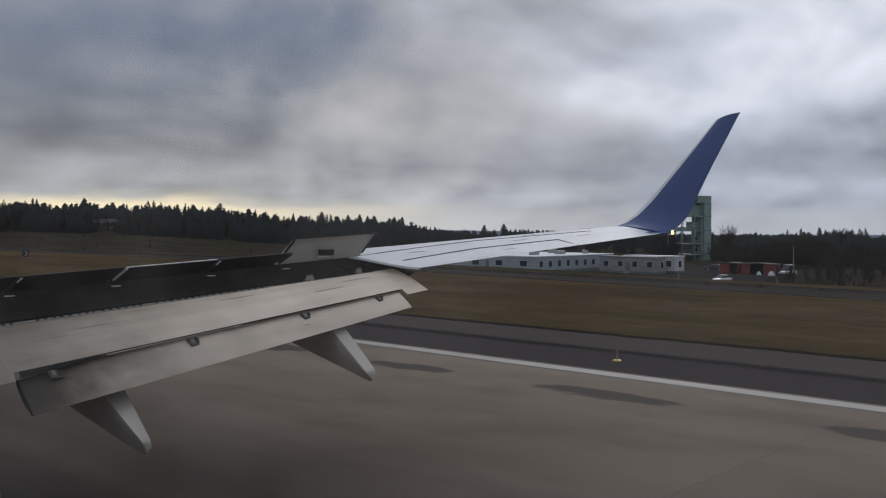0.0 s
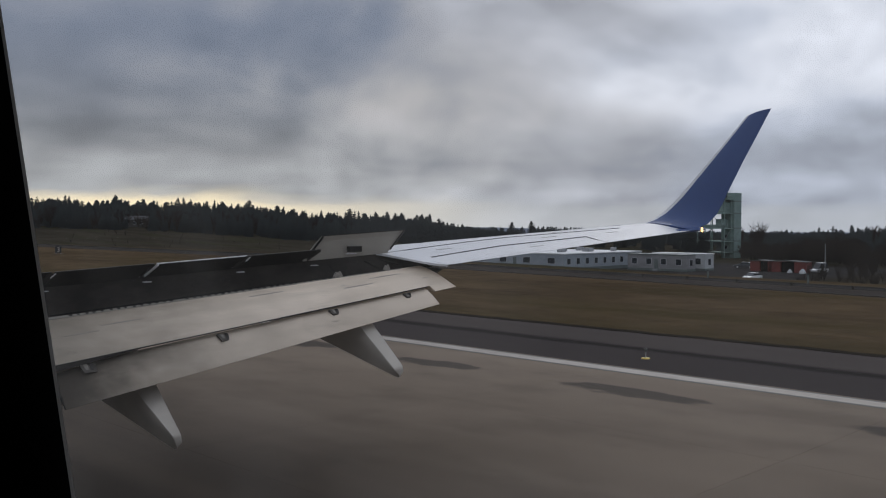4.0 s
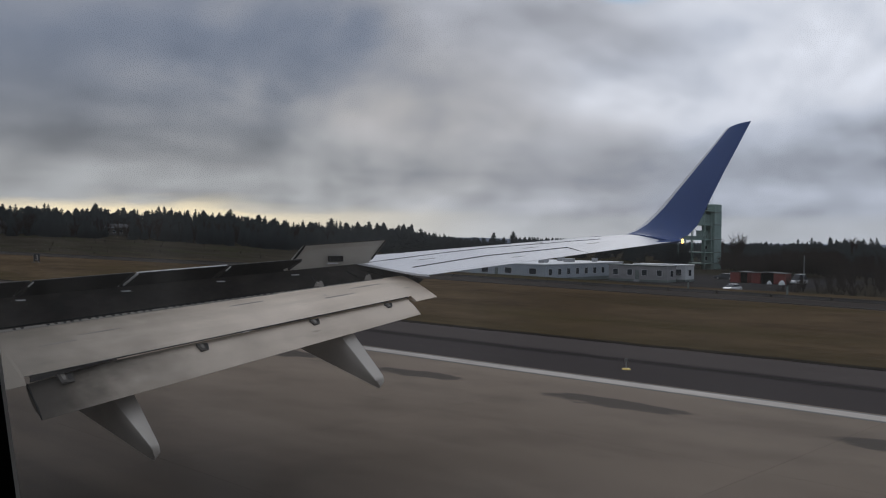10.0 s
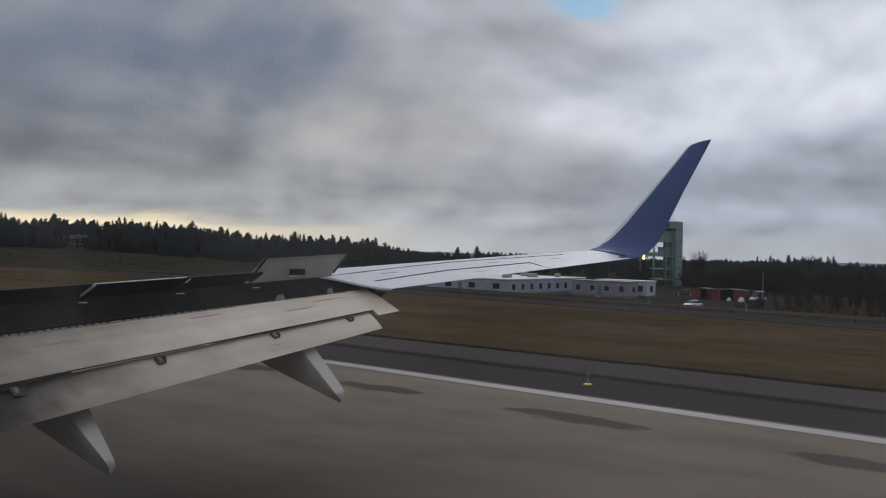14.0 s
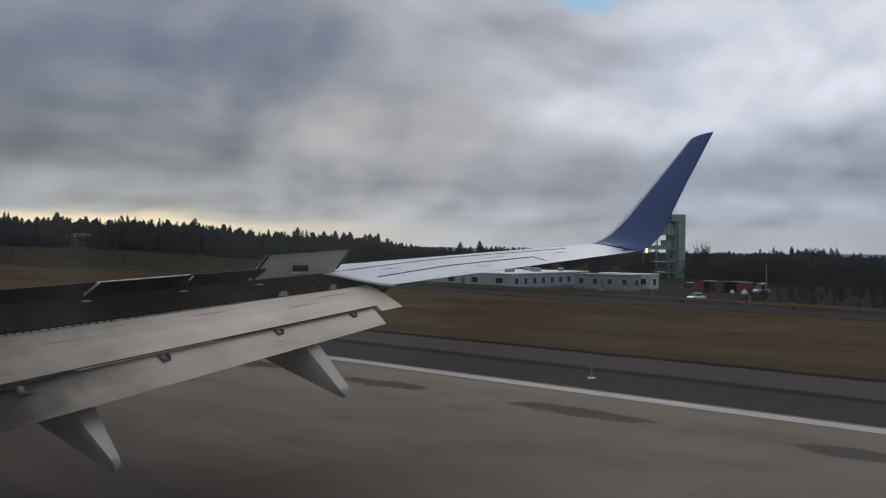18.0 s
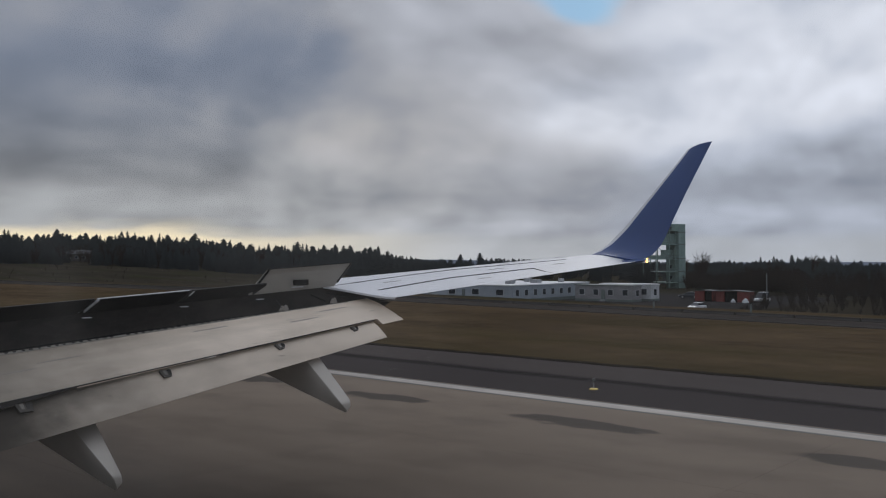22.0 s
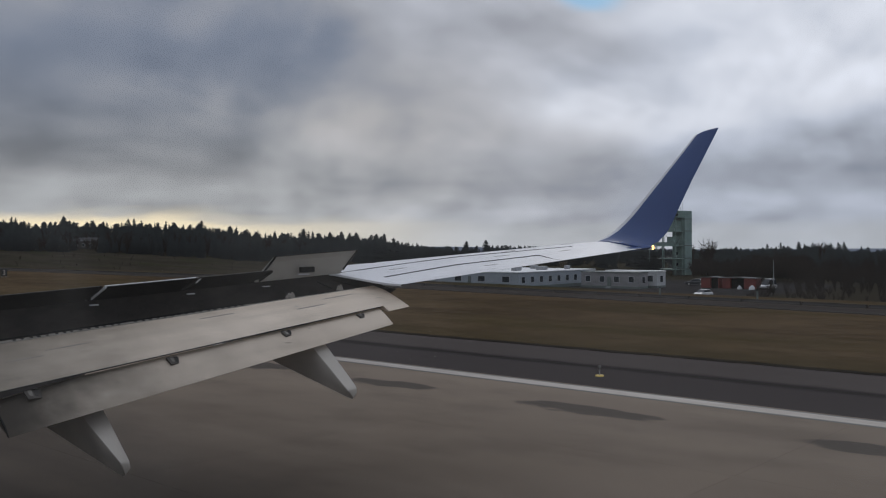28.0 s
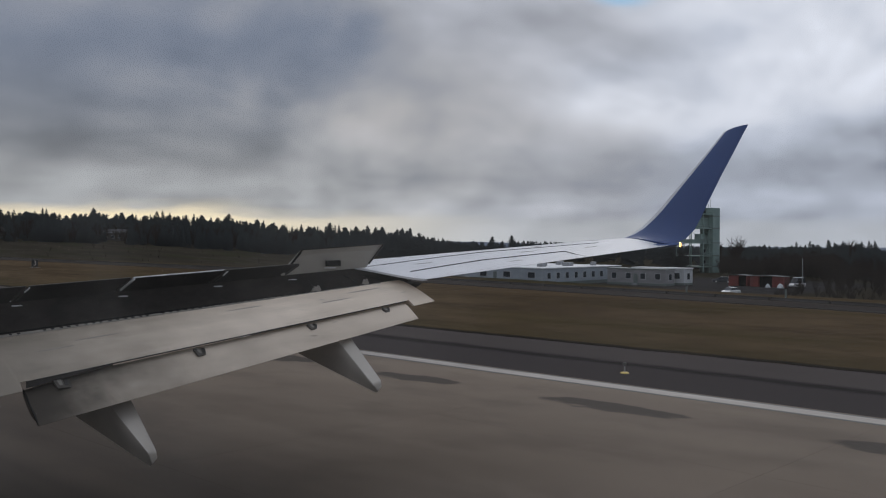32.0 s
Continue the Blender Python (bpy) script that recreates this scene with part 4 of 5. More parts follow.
skin("nose_seal", [[nose_at(x, 0.030, 0.004), nose_at(x, 0.055, 0.006), nose_at(x, 0.058, -0.01), nose_at(x, 0.028, -0.01)] for x in (8.42, 9, 9.6, 10.1)], seal_grey, WING)
for i in range(49):
    x = 4.95 + i * 0.100 + R.uniform(-0.012, 0.012)
    w = R.uniform(0.013, 0.020) if x < 8.42 else 0.010
    if R.random() < 0.12:
        continue
    ring = [[nose_at(q, 0.020, 0.006), nose_at(q, 0.024, 0.013), nose_at(q, 0.052, 0.013), nose_at(q, 0.056, 0.006)] for q in (x - w, x + w)]
    skin("nose_clip", ring, cove_dark, WING)
# hinge arms, links and a drain hose in the open bay
for x, a, b, r, lean, mt in ((9.12, 0.30, 0.21, 0.007, -0.10, cove_dark), (9.72, 0.32, 0.22, 0.012, 0.05, cove_dark), (9.98, 0.33, 0.20, 0.007, 0.18, cove_dark)):
    tube("link_rod", (x - 0.06, plan_y(x, -a), top_z(x, 0.40) - 0.10), (x - 0.06 + lean, plan_y(x, -b), nose_z(x) + 0.06), r, mt, WING, n=6)
for x, w in ((9.05, 0.16), (9.86, 0.11)):
    base = nose_z(x) + 0.005
    secs = [[(x + w * f, plan_y(x, -0.262), base), (x + w * f, plan_y(x, -0.240), base), (x + w * f, plan_y(x, -0.243), base + h), (x + w * f, plan_y(x, -0.258), base + h * 1.1)] for f, h in ((0.0, 0.015), (0.3, 0.075), (0.62, 0.055), (0.75, 0.085), (1.0, 0.02))]
    skin("hinge_fitting", secs, scuff_grey, WING, "pale bent hinge fitting")
skin("hydraulic_pipe", [[(x, plan_y(x, -0.355) + 0.012 * math.cos(k * 1.05), low_z(x, 0.4) + 0.02 + 0.012 * math.sin(k * 1.05) ) for k in range(6)] for x in [4.4 + 0.15 * i for i in range(39)]], cove_dark, WING)
# scuffs in the paint, brackets of the aft flap
for x0, ln, fr in ((5.55, 0.55, 0.42), (5.05, 0.45, 0.52), (8.9, 0.45, 0.55), (9.4, 0.5, 0.35), (7.6, 0.5, 0.3)):
    sec = []
    for i in range(5):
        x = x0 + ln * i / 4
        z = nose_z(x) + (mid_z(x) - nose_z(x)) * fr + 0.035 * math.sin(math.pi * fr ** 0.8) + 0.003
        y = plan_y(x, -0.24) + (plan_y(x, 0.03) - plan_y(x, -0.24)) * fr
        w = 0.007 * math.sin(math.pi * (i + 0.5) / 5) + R.uniform(0, 0.004)
        sec.append([(x, y - w, z - w * 0.5), (x, y + w, z + w * 0.5), (x, y + w, z - 0.01), (x, y - w, z - 0.02)])
    skin("paint_scuff", sec, scuff_grey, WING)
for x, w in ((5.15, 0.17), (6.88, 0.16), (8.49, 0.15), (9.67, 0.13)):
    br = empty("flap_bracket", (x, plan_y(x, 0.045), mid_z(x) - 0.03))
    child(br, WING)
    y0, y1 = plan_y(x, 0.012), plan_y(x, 0.13)
    z0, z1 = mid_z(x) - 0.04, aft_z(x)
    d = Vector((0, y1 - y0, z1 - z0)).normalized()
    n = Vector((0, d.z, -d.y))
    def on(dx, f, h):
        return Vector((x + dx, y0 + (y1 - y0) * f, z0 + (z1 - z0) * f)) + n * (h + 0.02 * math.sin(math.pi * f ** 0.8))
    for nm, a, b, f0, f1, h, mt in (("recess", -w * 0.62, w * 0.62, 0.09, 0.33, 0.012, bracket_brown), ("lug", w * 0.10, w * 0.40, 0.10, 0.27, 0.020, seam_dark), ("hook", -w * 0.36, -w * 0.06, 0.10, 0.26, 0.016, scuff_grey if 8.0 < x < 9.0 else lug_grey)):
        skin(nm, [[on(a, f0, -0.02), on(b, f0, -0.02), on(b, f0, h), on(a, f0, h)], [on(a, f0 + 0.05, -0.02), on(b, f0 + 0.05, -0.02), on(b, f0 + 0.05, h), on(a, f0 + 0.05, h)],
                  [on(a * 0.8, f1, -0.02), on(b * 0.8, f1, -0.02), on(b * 0.8, f1, h * 0.6), on(a * 0.8, f1, h * 0.6)]], mt, br)


slot = []
for f in (0.0, 0.24, 0.48, 0.72, 0.96):
    y = plan_y(4.74, 0.012) + (plan_y(4.74, 0.13) - plan_y(4.74, 0.012)) * f
    z = mid_z(4.74) - 0.12 + (aft_z(4.74) - mid_z(4.74) + 0.12) * f + 0.02 * math.sin(math.pi * f ** 0.8)
    slot.append([(4.728, y, z + 0.004), (4.742 + 0.006 * (-1) ** int(f * 4), y, z + 0.009), (4.742, y, z - 0.02), (4.728, y, z - 0.02)])
skin("end_seal", slot, cove_dark, WING, "black ragged rubber end seal")


def fairing(keel, ridge, outer, parent):
    """A drooped canoe fairing: each line is (x, forward Y, Z, aft Y, Z); a deep inboard side rounds over a ridge to a narrow top."""
    def on(line, f):
        x, ya, za, yb, zb = line
        return Vector((x, ya + (yb - ya) * f, za + (zb - za) * f))
    secs = []
    for f in (-1.1, -0.6, -0.2, 0.1, 0.35, 0.6, 0.8, 0.92, 0.98, 1.0, 1.015):
        k, r, o = on(keel, f), on(ridge, f), on(outer, f)
        mid = (k + r + o) / 3
        lower = Vector((o.x + 0.01, o.y, o.z - (o.z - k.z) * 0.45))
        ring = [k, k.lerp(r, 0.35), k.lerp(r, 0.70), k.lerp(r, 0.90), r.lerp(o, 0.06) + Vector((0, 0, 0.006)), r.lerp(o, 0.25) + Vector((0, 0, 0.014)), r.lerp(o, 0.75) + Vector((0, 0, 0.010)), o, lower, k.lerp(lower, 0.35)]
        secs.append([tuple(p.lerp(mid, {0.98: 0.03, 1.0: 0.12, 1.015: 0.40}.get(f, 0.0))) for p in ring])
    return skin("flap_track_fairing", secs, fairing_grey, parent, "drooped grey flap track fairing", smooth=True)


fairing((8.90, 11.736, 2.067, 9.885, 1.659), (8.77, 10.571, 2.314, 9.860, 1.807), (8.96, 10.499, 2.362, 9.858, 1.830), WING)
fairing((5.90, 12.974, 1.309, 10.843, 0.961), (5.75, 11.579, 1.594, 10.678, 1.202), (5.96, 11.433, 1.689, 10.800, 1.150), WING)


# winglet: sections from the wing's tip up through the bend
def winglet():
    st = ((15.45, 3.795, 9.11, 3.87, 10.10), (15.64, 3.80, 9.01, 3.95, 9.98), (15.82, 3.885, 8.89, 4.08, 9.86), (15.96, 4.07, 8.775, 4.27, 9.72), (16.03, 4.29, 8.685, 4.43, 9.59),
          (16.10, 4.53, 8.605, 4.62, 9.45), (16.25, 5.05, 8.41, 5.05, 9.13), (16.42, 5.56, 8.21, 5.52, 8.79), (16.59, 6.00, 8.055, 5.945, 8.505), (16.61, 6.05, 8.035, 6.00, 8.36))
    secs, edge = [], []
    for i, (x, zt, yt, zl, yl) in enumerate(st):
        bend = min(max((zt - 3.78) / 0.5, 0.0), 1.0)
        n = Vector((-math.sin(radians(15 + 60 * bend)), 0, math.cos(radians(15 + 60 * bend))))
        th = 0.055 * (yl - yt)
        ring, le = [], []
        for f, h in ((0, 0.05), (0.3, 0.7), (0.6, 1.0), (0.80, 0.84), (0.915, 0.56)):
            ring.append(Vector((x, yt + (yl - yt) * f, zt + (zl - zt) * f)) + n * th * h)
        for f, h in ((0.915, -0.56), (0.7, -0.9), (0.3, -0.7), (0, -0.05)):
            ring.append(Vector((x, yt + (yl - yt) * f, zt + (zl - zt) * f)) + n * th * h)
        secs.append(ring)
        for f, h in ((0.912, 0.60), (0.97, 0.36), (1.02, 0.0), (0.97, -0.36), (0.912, -0.60)):
            le.append(Vector((x, yt + (yl - yt) * f, zt + (zl - zt) * f)) + n * th * h)
        edge.append(le)
    wl = skin("winglet", secs, winglet_blue, WING, "dark blue swept winglet", smooth=True)
    # White for a pale edge, widened to paint the sky's sheen on it.
    skin("leading_edge", edge[:-1], wing_white, wl, "bare pale leading edge", smooth=True)
    tip = skin("tip_fairing", [[(15.30, 9.20 + a * 0.5, 3.745 + b * 0.5) for a, b in ((-.08, 0), (0, -.06), (.5, -.05), (.5, .06), (0, .05))],
                               [(15.60, 9.00 + a * 0.8, 3.775 + b * 0.6) for a, b in ((-.08, 0), (0, -.06), (.5, -.05), (.5, .06), (0, .05))],
                               [(15.78, 8.93 + a * 0.5, 3.80 + b * 0.4) for a, b in ((-.08, 0), (0, -.06), (.5, -.05), (.5, .06), (0, .05))]], winglet_blue, WING)
    v, f = [], []
    for i in range(7):
        th = math.pi * i / 6
        for j in range(8):
            ph = 2 * math.pi * j / 8
            v.append((15.64 + 0.019 * math.sin(th) * math.cos(ph), 8.90 + 0.026 * math.sin(th) * math.sin(ph), 3.775 + 0.046 * math.cos(th)))
    for i in range(6):
        for j in range(8):
            f.append((i * 8 + j, i * 8 + (j + 1) % 8, (i + 1) * 8 + (j + 1) % 8, (i + 1) * 8 + j))
    piece("strobe_light", clean(mesh("strobe_light", v, f, glowing("strobe_glow", (1.0, 0.58, 0.18), 3.0), True)), WING, "lit amber wing tip light")


winglet()


# ---- the cabin wall and window ----
def cabin():
    cx, cz, wide, tall = -1.72, 3.45, 1.95, 2.15
    y0, y1 = -16.0, 24.0
    wy0, wy1, wz0, wz1 = -0.30, 0.90, 3.58, 4.22

    def side(a):
        """A point of the rounded hull section."""
        c, q = math.cos(a), math.sin(a)
        return cx + wide * math.copysign(abs(c) ** (2 / 2.6), c), cz + tall * math.copysign(abs(q) ** (2 / 2.6), q)

    angs = sorted(set([i * math.pi / 16 - math.pi / 2 for i in range(32)] + [math.asin(((z - cz) / tall) ** 1.3) for z in (wz0, wz1)]))
    ysl = [y0, -8, -3, wy0, wy1, 3, 8, 16, y1]
    v = [(side(a)[0], y, side(a)[1]) for y in ysl for a in angs]
    n = len(angs)
    f = []
    for j in range(len(ysl) - 1):
        for i in range(n):
            a0, a1 = angs[i], angs[(i + 1) % n]
            zm = side((a0 + a1) / 2)[1] if i < n - 1 else 0
            if ysl[j] == wy0 and wz0 < zm < wz1 and math.cos((a0 + a1) / 2) > 0 and i < n - 1:
                continue
            f.append((j * n + i, j * n + (i + 1) % n, (j + 1) * n + (i + 1) % n, (j + 1) * n + i))
    f.append(tuple(range(n)))
    f.append(tuple((len(ysl) - 1) * n + i for i in range(n)))
    hull = new("wall_cabin", mesh("wall_cabin", v, f, shell_paint, True))
    tagged(hull, "curved aircraft cabin wall, painted grey to cut bounced light", "wall", kind="structure")
    # inner window surround: a rounded opening that flares outwards
    def loop(x, ya, yb, za, zb, r, n=5):
        pts = []
        for (cy, cz2, s) in ((yb - r, zb - r, 0), (ya + r, zb - r, 1), (ya + r, za + r, 2), (yb - r, za + r, 3)):
            for i in range(n):
                a = math.pi / 2 * (s + i / (n - 1))
                yy, zz = cy + r * math.cos(a), cz2 + r * math.sin(a)
                pts.append((x, yy + 0.36 * (zz - 3.9), zz))
        return pts
    seal_in, seal_out = loop(0.0946, -0.1475, 0.2774, 3.7116, 4.1084, 0.10), loop(0.0955, -0.147, 0.277, 3.712, 4.108, 0.10)
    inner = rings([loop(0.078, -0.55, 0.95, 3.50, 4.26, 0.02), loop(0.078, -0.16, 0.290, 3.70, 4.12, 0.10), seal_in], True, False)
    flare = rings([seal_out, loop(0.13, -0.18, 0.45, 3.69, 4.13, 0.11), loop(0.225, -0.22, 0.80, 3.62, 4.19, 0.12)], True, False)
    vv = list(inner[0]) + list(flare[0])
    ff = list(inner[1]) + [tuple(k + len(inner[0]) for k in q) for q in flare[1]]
    tagged(new("window_surround", mesh("window_surround", vv, ff, cabin_trim, True)), "rounded plastic cabin window surround, painted near black for shade", "window", kind="structure")
    v2, f2 = rings([seal_in, seal_out], True, False)
    tagged(new("window_seal", mesh("window_seal", v2, f2, seal_pale, True)), "pale cabin window seal, its daylit rim put into the colour", "window", kind="structure")

    m = bpy.data.materials.new("dusty_cabin_pane")
    m.use_nodes = True
    t = m.node_tree
    t.nodes.clear()
    pos = t.nodes.new("ShaderNodeTexCoord").outputs["Object"]
    dust = noise_tex(t, pos, 9.0, 5.0, 0.6, 0.3)
    clear, film, gloss = t.nodes.new("ShaderNodeBsdfTransparent"), t.nodes.new("ShaderNodeBsdfTranslucent"), t.nodes.new("ShaderNodeBsdfGlossy")
    film.inputs["Color"].default_value = (0.9, 0.88, 0.84, 1)
    gloss.inputs["Roughness"].default_value = 0.05
    m1, m2 = t.nodes.new("ShaderNodeMixShader"), t.nodes.new("ShaderNodeMixShader")
    put(t, m1.inputs[0], mth(t, "ADD", 0.016, mth(t, "MULTIPLY", ramp(t, dust, 0.35, 0.75), 0.032)))
    t.links.new(clear.outputs[0], m1.inputs[1])
    t.links.new(film.outputs[0], m1.inputs[2])
    m2.inputs[0].default_value = 0.02
    t.links.new(m1.outputs[0], m2.inputs[1])
    t.links.new(gloss.outputs[0], m2.inputs[2])
    out = t.nodes.new("ShaderNodeOutputMaterial")
    t.links.new(m2.outputs[0], out.inputs["Surface"])
    pane = new("window_1", mesh("window_1", [(0.2, -0.28, 3.60), (0.2, 0.86, 3.60), (0.2, 0.86, 4.22), (0.2, -0.28, 4.22)], [(0, 1, 2, 3)], m))
    pane.visible_shadow = False
    tagged(pane, "slightly dusty clear acrylic cabin window pane", "window", kind="structure")


cabin()


# ---- lights, sign and barrier beside the runway ----
def edge_light(y):
    e = tagged(empty("runway_edge_light", (22.9, y, -0.012)), "small yellow runway edge light on the asphalt shoulder", "runway light", "runway edge lights")
    v, f = tube_data((22.9, y, -0.012), (22.9, y, 0.02), 0.13, 0.11, 12)
    piece("base_plate", clean(mesh("base_plate", v, f, yellow_paint)), e)
    tube("stem", (22.9, y, 0.02), (22.9, y, 0.20), 0.016, steel_grey, e)
    secs = [[(22.9 + r * math.cos(a * math.pi / 5), y + r * math.sin(a * math.pi / 5), z) for a in range(10)] for r, z in ((0.035, 0.20), (0.060, 0.22), (0.060, 0.26), (0.040, 0.30), (0.015, 0.31))]
    skin("lens", secs, barrier_grey, e, "dull glass lens", smooth=True)
    return e


first = edge_light(14.8)
for i in (-1, 1, 2, 3, 4, 5):
    copy_thing(first, Matrix.Translation((22.9, 14.8 + 60 * i, -0.012)))


def distance_sign(x, y):
    e = tagged(empty("distance_sign", (x, y, 0.03)), "black runway distance sign with white 3 on grass", "airport sign")
    box("panel", x - 0.38, x + 0.38, y - 0.06, y + 0.06, 0.16, 1.02, sign_black, e, bev=0.02)
    box("pad", x - 0.55, x + 0.55, y - 0.3, y + 0.3, -0.02, 0.05, barrier_grey, e, bev=0.02)
    for dx in (-0.25, 0.25):
        tube("leg", (x + dx, y, 0.03), (x + dx, y, 0.18), 0.03, steel_grey, e)
    cu = bpy.data.curves.new("numeral", "FONT")
    cu.body, cu.size, cu.extrude, cu.align_x = "3", 0.88, 0.006, "CENTER"
    tmp = new("numeral_source", cu)
    me = bpy.data.meshes.new_from_object(tmp.evaluated_get(bpy.context.evaluated_depsgraph_get()))
    bpy.data.objects.remove(tmp)
    me.materials.clear()
    me.materials.append(line_white)
    me.transform(Matrix.Translation((x, y - 0.066, 0.29)) @ pose(0, 0, 0, 90, 0, 0))
    piece("numeral", me, e, "white numeral 3")


distance_sign(46.9, 115.0)

# low barrier along the perimeter road
BAR = tagged(empty("road_barrier", (58.6, 60, 0.0)), "low grey concrete barrier along the perimeter road", "barrier", kind="structure")
bar_me = mesh("barrier_block", *rings([[(dx, yy, dz) for dx, dz in ((-0.16, -0.1), (-0.15, 0.06), (-0.09, 0.14), (-0.07, 0.24), (0.07, 0.24), (0.09, 0.14), (0.15, 0.06), (0.16, -0.1))] for yy in (-1.94, 1.94)]), kerb_grey)
for i in range(90):
    ob = new("barrier_block", bar_me)
    ob.parent = BAR
    yb = -20 + i * 3.95
    ob.location = (road_x(yb) + 4.3 - 58.6, yb - 60, 0)
    ob.rotation_euler = (0, 0, R.uniform(-0.006, 0.006) - (0.139 if yb < 78 else 0.0))


# ---- buildings and vehicles on the low land ----
def control_tower(x, y, z):
    """Open steel frame with decks beside one solid shaft, a smaller cabin and a radar on the roof."""
    e = tagged(empty("control_tower", (x, y, z)), "pale green open-framed airport radar tower with red antenna on top", "tower")
    w = 4.6
    decks = (4.2, 7.6, 11.6, 16.2, 20.6)
    for px, py in ((-w, -w), (-w, 0), (-w, w), (0, w), (w, w), (-0.6, -w)):
        tube("column", (x + px, y + py, z - 0.5), (x + px, y + py, z + 20.6), 0.17, tower_green, e, n=8)
    box("shaft", x + 0.6, x + w + 0.5, y - w - 0.5, y - 0.6, z - 0.5, z + 22.6, tower_green, e, "solid pale green stair shaft", bev=0.06)
    for i, h in enumerate((4.2, 7.6, 11.6, 16.2, 20.0)):
        box("shaft_band", x + 0.52, x + w + 0.58, y - w - 0.58, y - 0.52, z + h - 0.16, z + h + 0.10, tower_dark, e)
        box("shaft_window", x + 0.55, x + 0.70, y - 2.6, y - 1.7, z + h + 0.9, z + h + 1.9, glass_dark, e)
    for h in decks:
        box("deck", x - w - 0.5, x + w + 0.3, y - w - 0.3, y + w + 0.5, z + h - 0.22, z + h, tower_green, e, bev=0.03)
        for k in (0.5, 1.0):
            tube("rail", (x - w - 0.42, y - w - 0.2, z + h + k), (x - w - 0.42, y + w + 0.42, z + h + k), 0.035, tower_dark, e, n=5)
            tube("rail", (x - w - 0.42, y - w - 0.22, z + h + k), (x + 0.5, y - w - 0.22, z + h + k), 0.035, tower_dark, e, n=5)
        for i in range(5):
            yy = y - w - 0.2 + i * (2 * w + 0.6) / 4
            tube("rail_post", (x - w - 0.42, yy, z + h), (x - w - 0.42, yy, z + h + 1.02), 0.035, tower_dark, e, n=5)
    # the closed upper room and half-closed rooms below it
    box("upper_room", x - w + 0.5, x + 1.0, y - w + 0.9, y + w - 0.7, z + 16.2, z + 19.4, tower_green, e, bev=0.05)
    box("middle_room", x - w + 1.4, x + 1.0, y - w + 1.6, y - 0.8, z + 11.6, z + 14.4, tower_green, e, bev=0.05)
    box("parapet_wall", x - w + 0.2, x - w + 0.4, y - w + 0.3, y + w - 0.3, z + 11.6, z + 12.7, tower_green, e)
    for h0, h1 in zip((0,) + decks[:-1], decks):
        if h0 > 15:
            continue
        tube("brace", (x - w, y - w, z + h0), (x - w, y, z + h1 - 0.3), 0.07, tower_dark, e, n=5)
        tube("brace", (x - w, y + w, z + h0), (x - w, y, z + h1 - 0.3), 0.07, tower_dark, e, n=5)
        tube("brace", (x - w, y - w, z + h0), (x - 0.6, y - w, z + h1 - 0.3), 0.07, tower_dark, e, n=5)
    for i in range(10):
        h = 11.6 + i * 0.46
        box("stair_tread", x - w + 0.3, x - w + 1.2, y + 0.4 + i * 0.3, y + 0.7 + i * 0.3, z + h, z + h + 0.05, tower_dark, e)
    box("roof_cabin", x - 1.9, x + 1.7, y - 1.9, y + 1.7, z + 20.6, z + 22.5, tower_dark, e, bev=0.06)
    box("roof_deck", x - 2.7, x + 2.4, y - 2.7, y + 2.4, z + 22.5, z + 22.7, tower_green, e, bev=0.03)
    for k in (0.55, 1.1):
        for a, b in (((-2.6, -2.6), (-2.6, 2.3)), ((-2.6, -2.6), (2.3, -2.6)), ((2.3, -2.6), (2.3, 2.3)), ((-2.6, 2.3), (2.3, 2.3))):
            tube("rail", (x + a[0], y + a[1], z + 22.7 + k), (x + b[0], y + b[1], z + 22.7 + k), 0.04, tower_dark, e, n=5)
    for px, py in ((-2.6, -2.6), (-2.6, -0.2), (-2.6, 2.3), (0, -2.6), (2.3, -2.6), (2.3, 2.3)):
        tube("rail_post", (x + px, y + py, z + 22.7), (x + px, y + py, z + 23.8), 0.05, tower_dark, e, n=5)
    tube("pedestal", (x, y, z + 22.7), (x, y, z + 24.9), 0.75, tower_dark, e, r1=0.5, n=10)
    tube("turntable", (x, y, z + 24.9), (x, y, z + 25.3), 0.9, tower_red, e, n=12)
    secs = []
    for i in range(11):
        u = i / 5 - 1
        secs.append([(x + u * 1.2 - 0.55 * (1 - u * u) + dx, y + u * 1.9 + dy, z + 26.3 + dz * (1 - 0.3 * u * u)) for dx, dy, dz in ((0, 0, -0.95), (-0.22, 0.1, 0), (0, 0, 0.95), (0.10, -0.08, 0.95), (-0.10, 0.05, 0), (0.10, -0.08, -0.95))])
    skin("antenna", secs, tower_red, e, "reddish curved radar antenna")
    tube("feed_arm", (x, y, z + 25.2), (x - 1.3, y - 0.9, z + 25.7), 0.07, tower_red, e, n=6)
    tube("mast", (x + 3.6, y - 2.6, z + 22.6), (x + 3.6, y - 2.6, z + 25.4), 0.05, tower_dark, e, n=5)


control_tower(267, 146.2, land(267, 147) - 2.3)


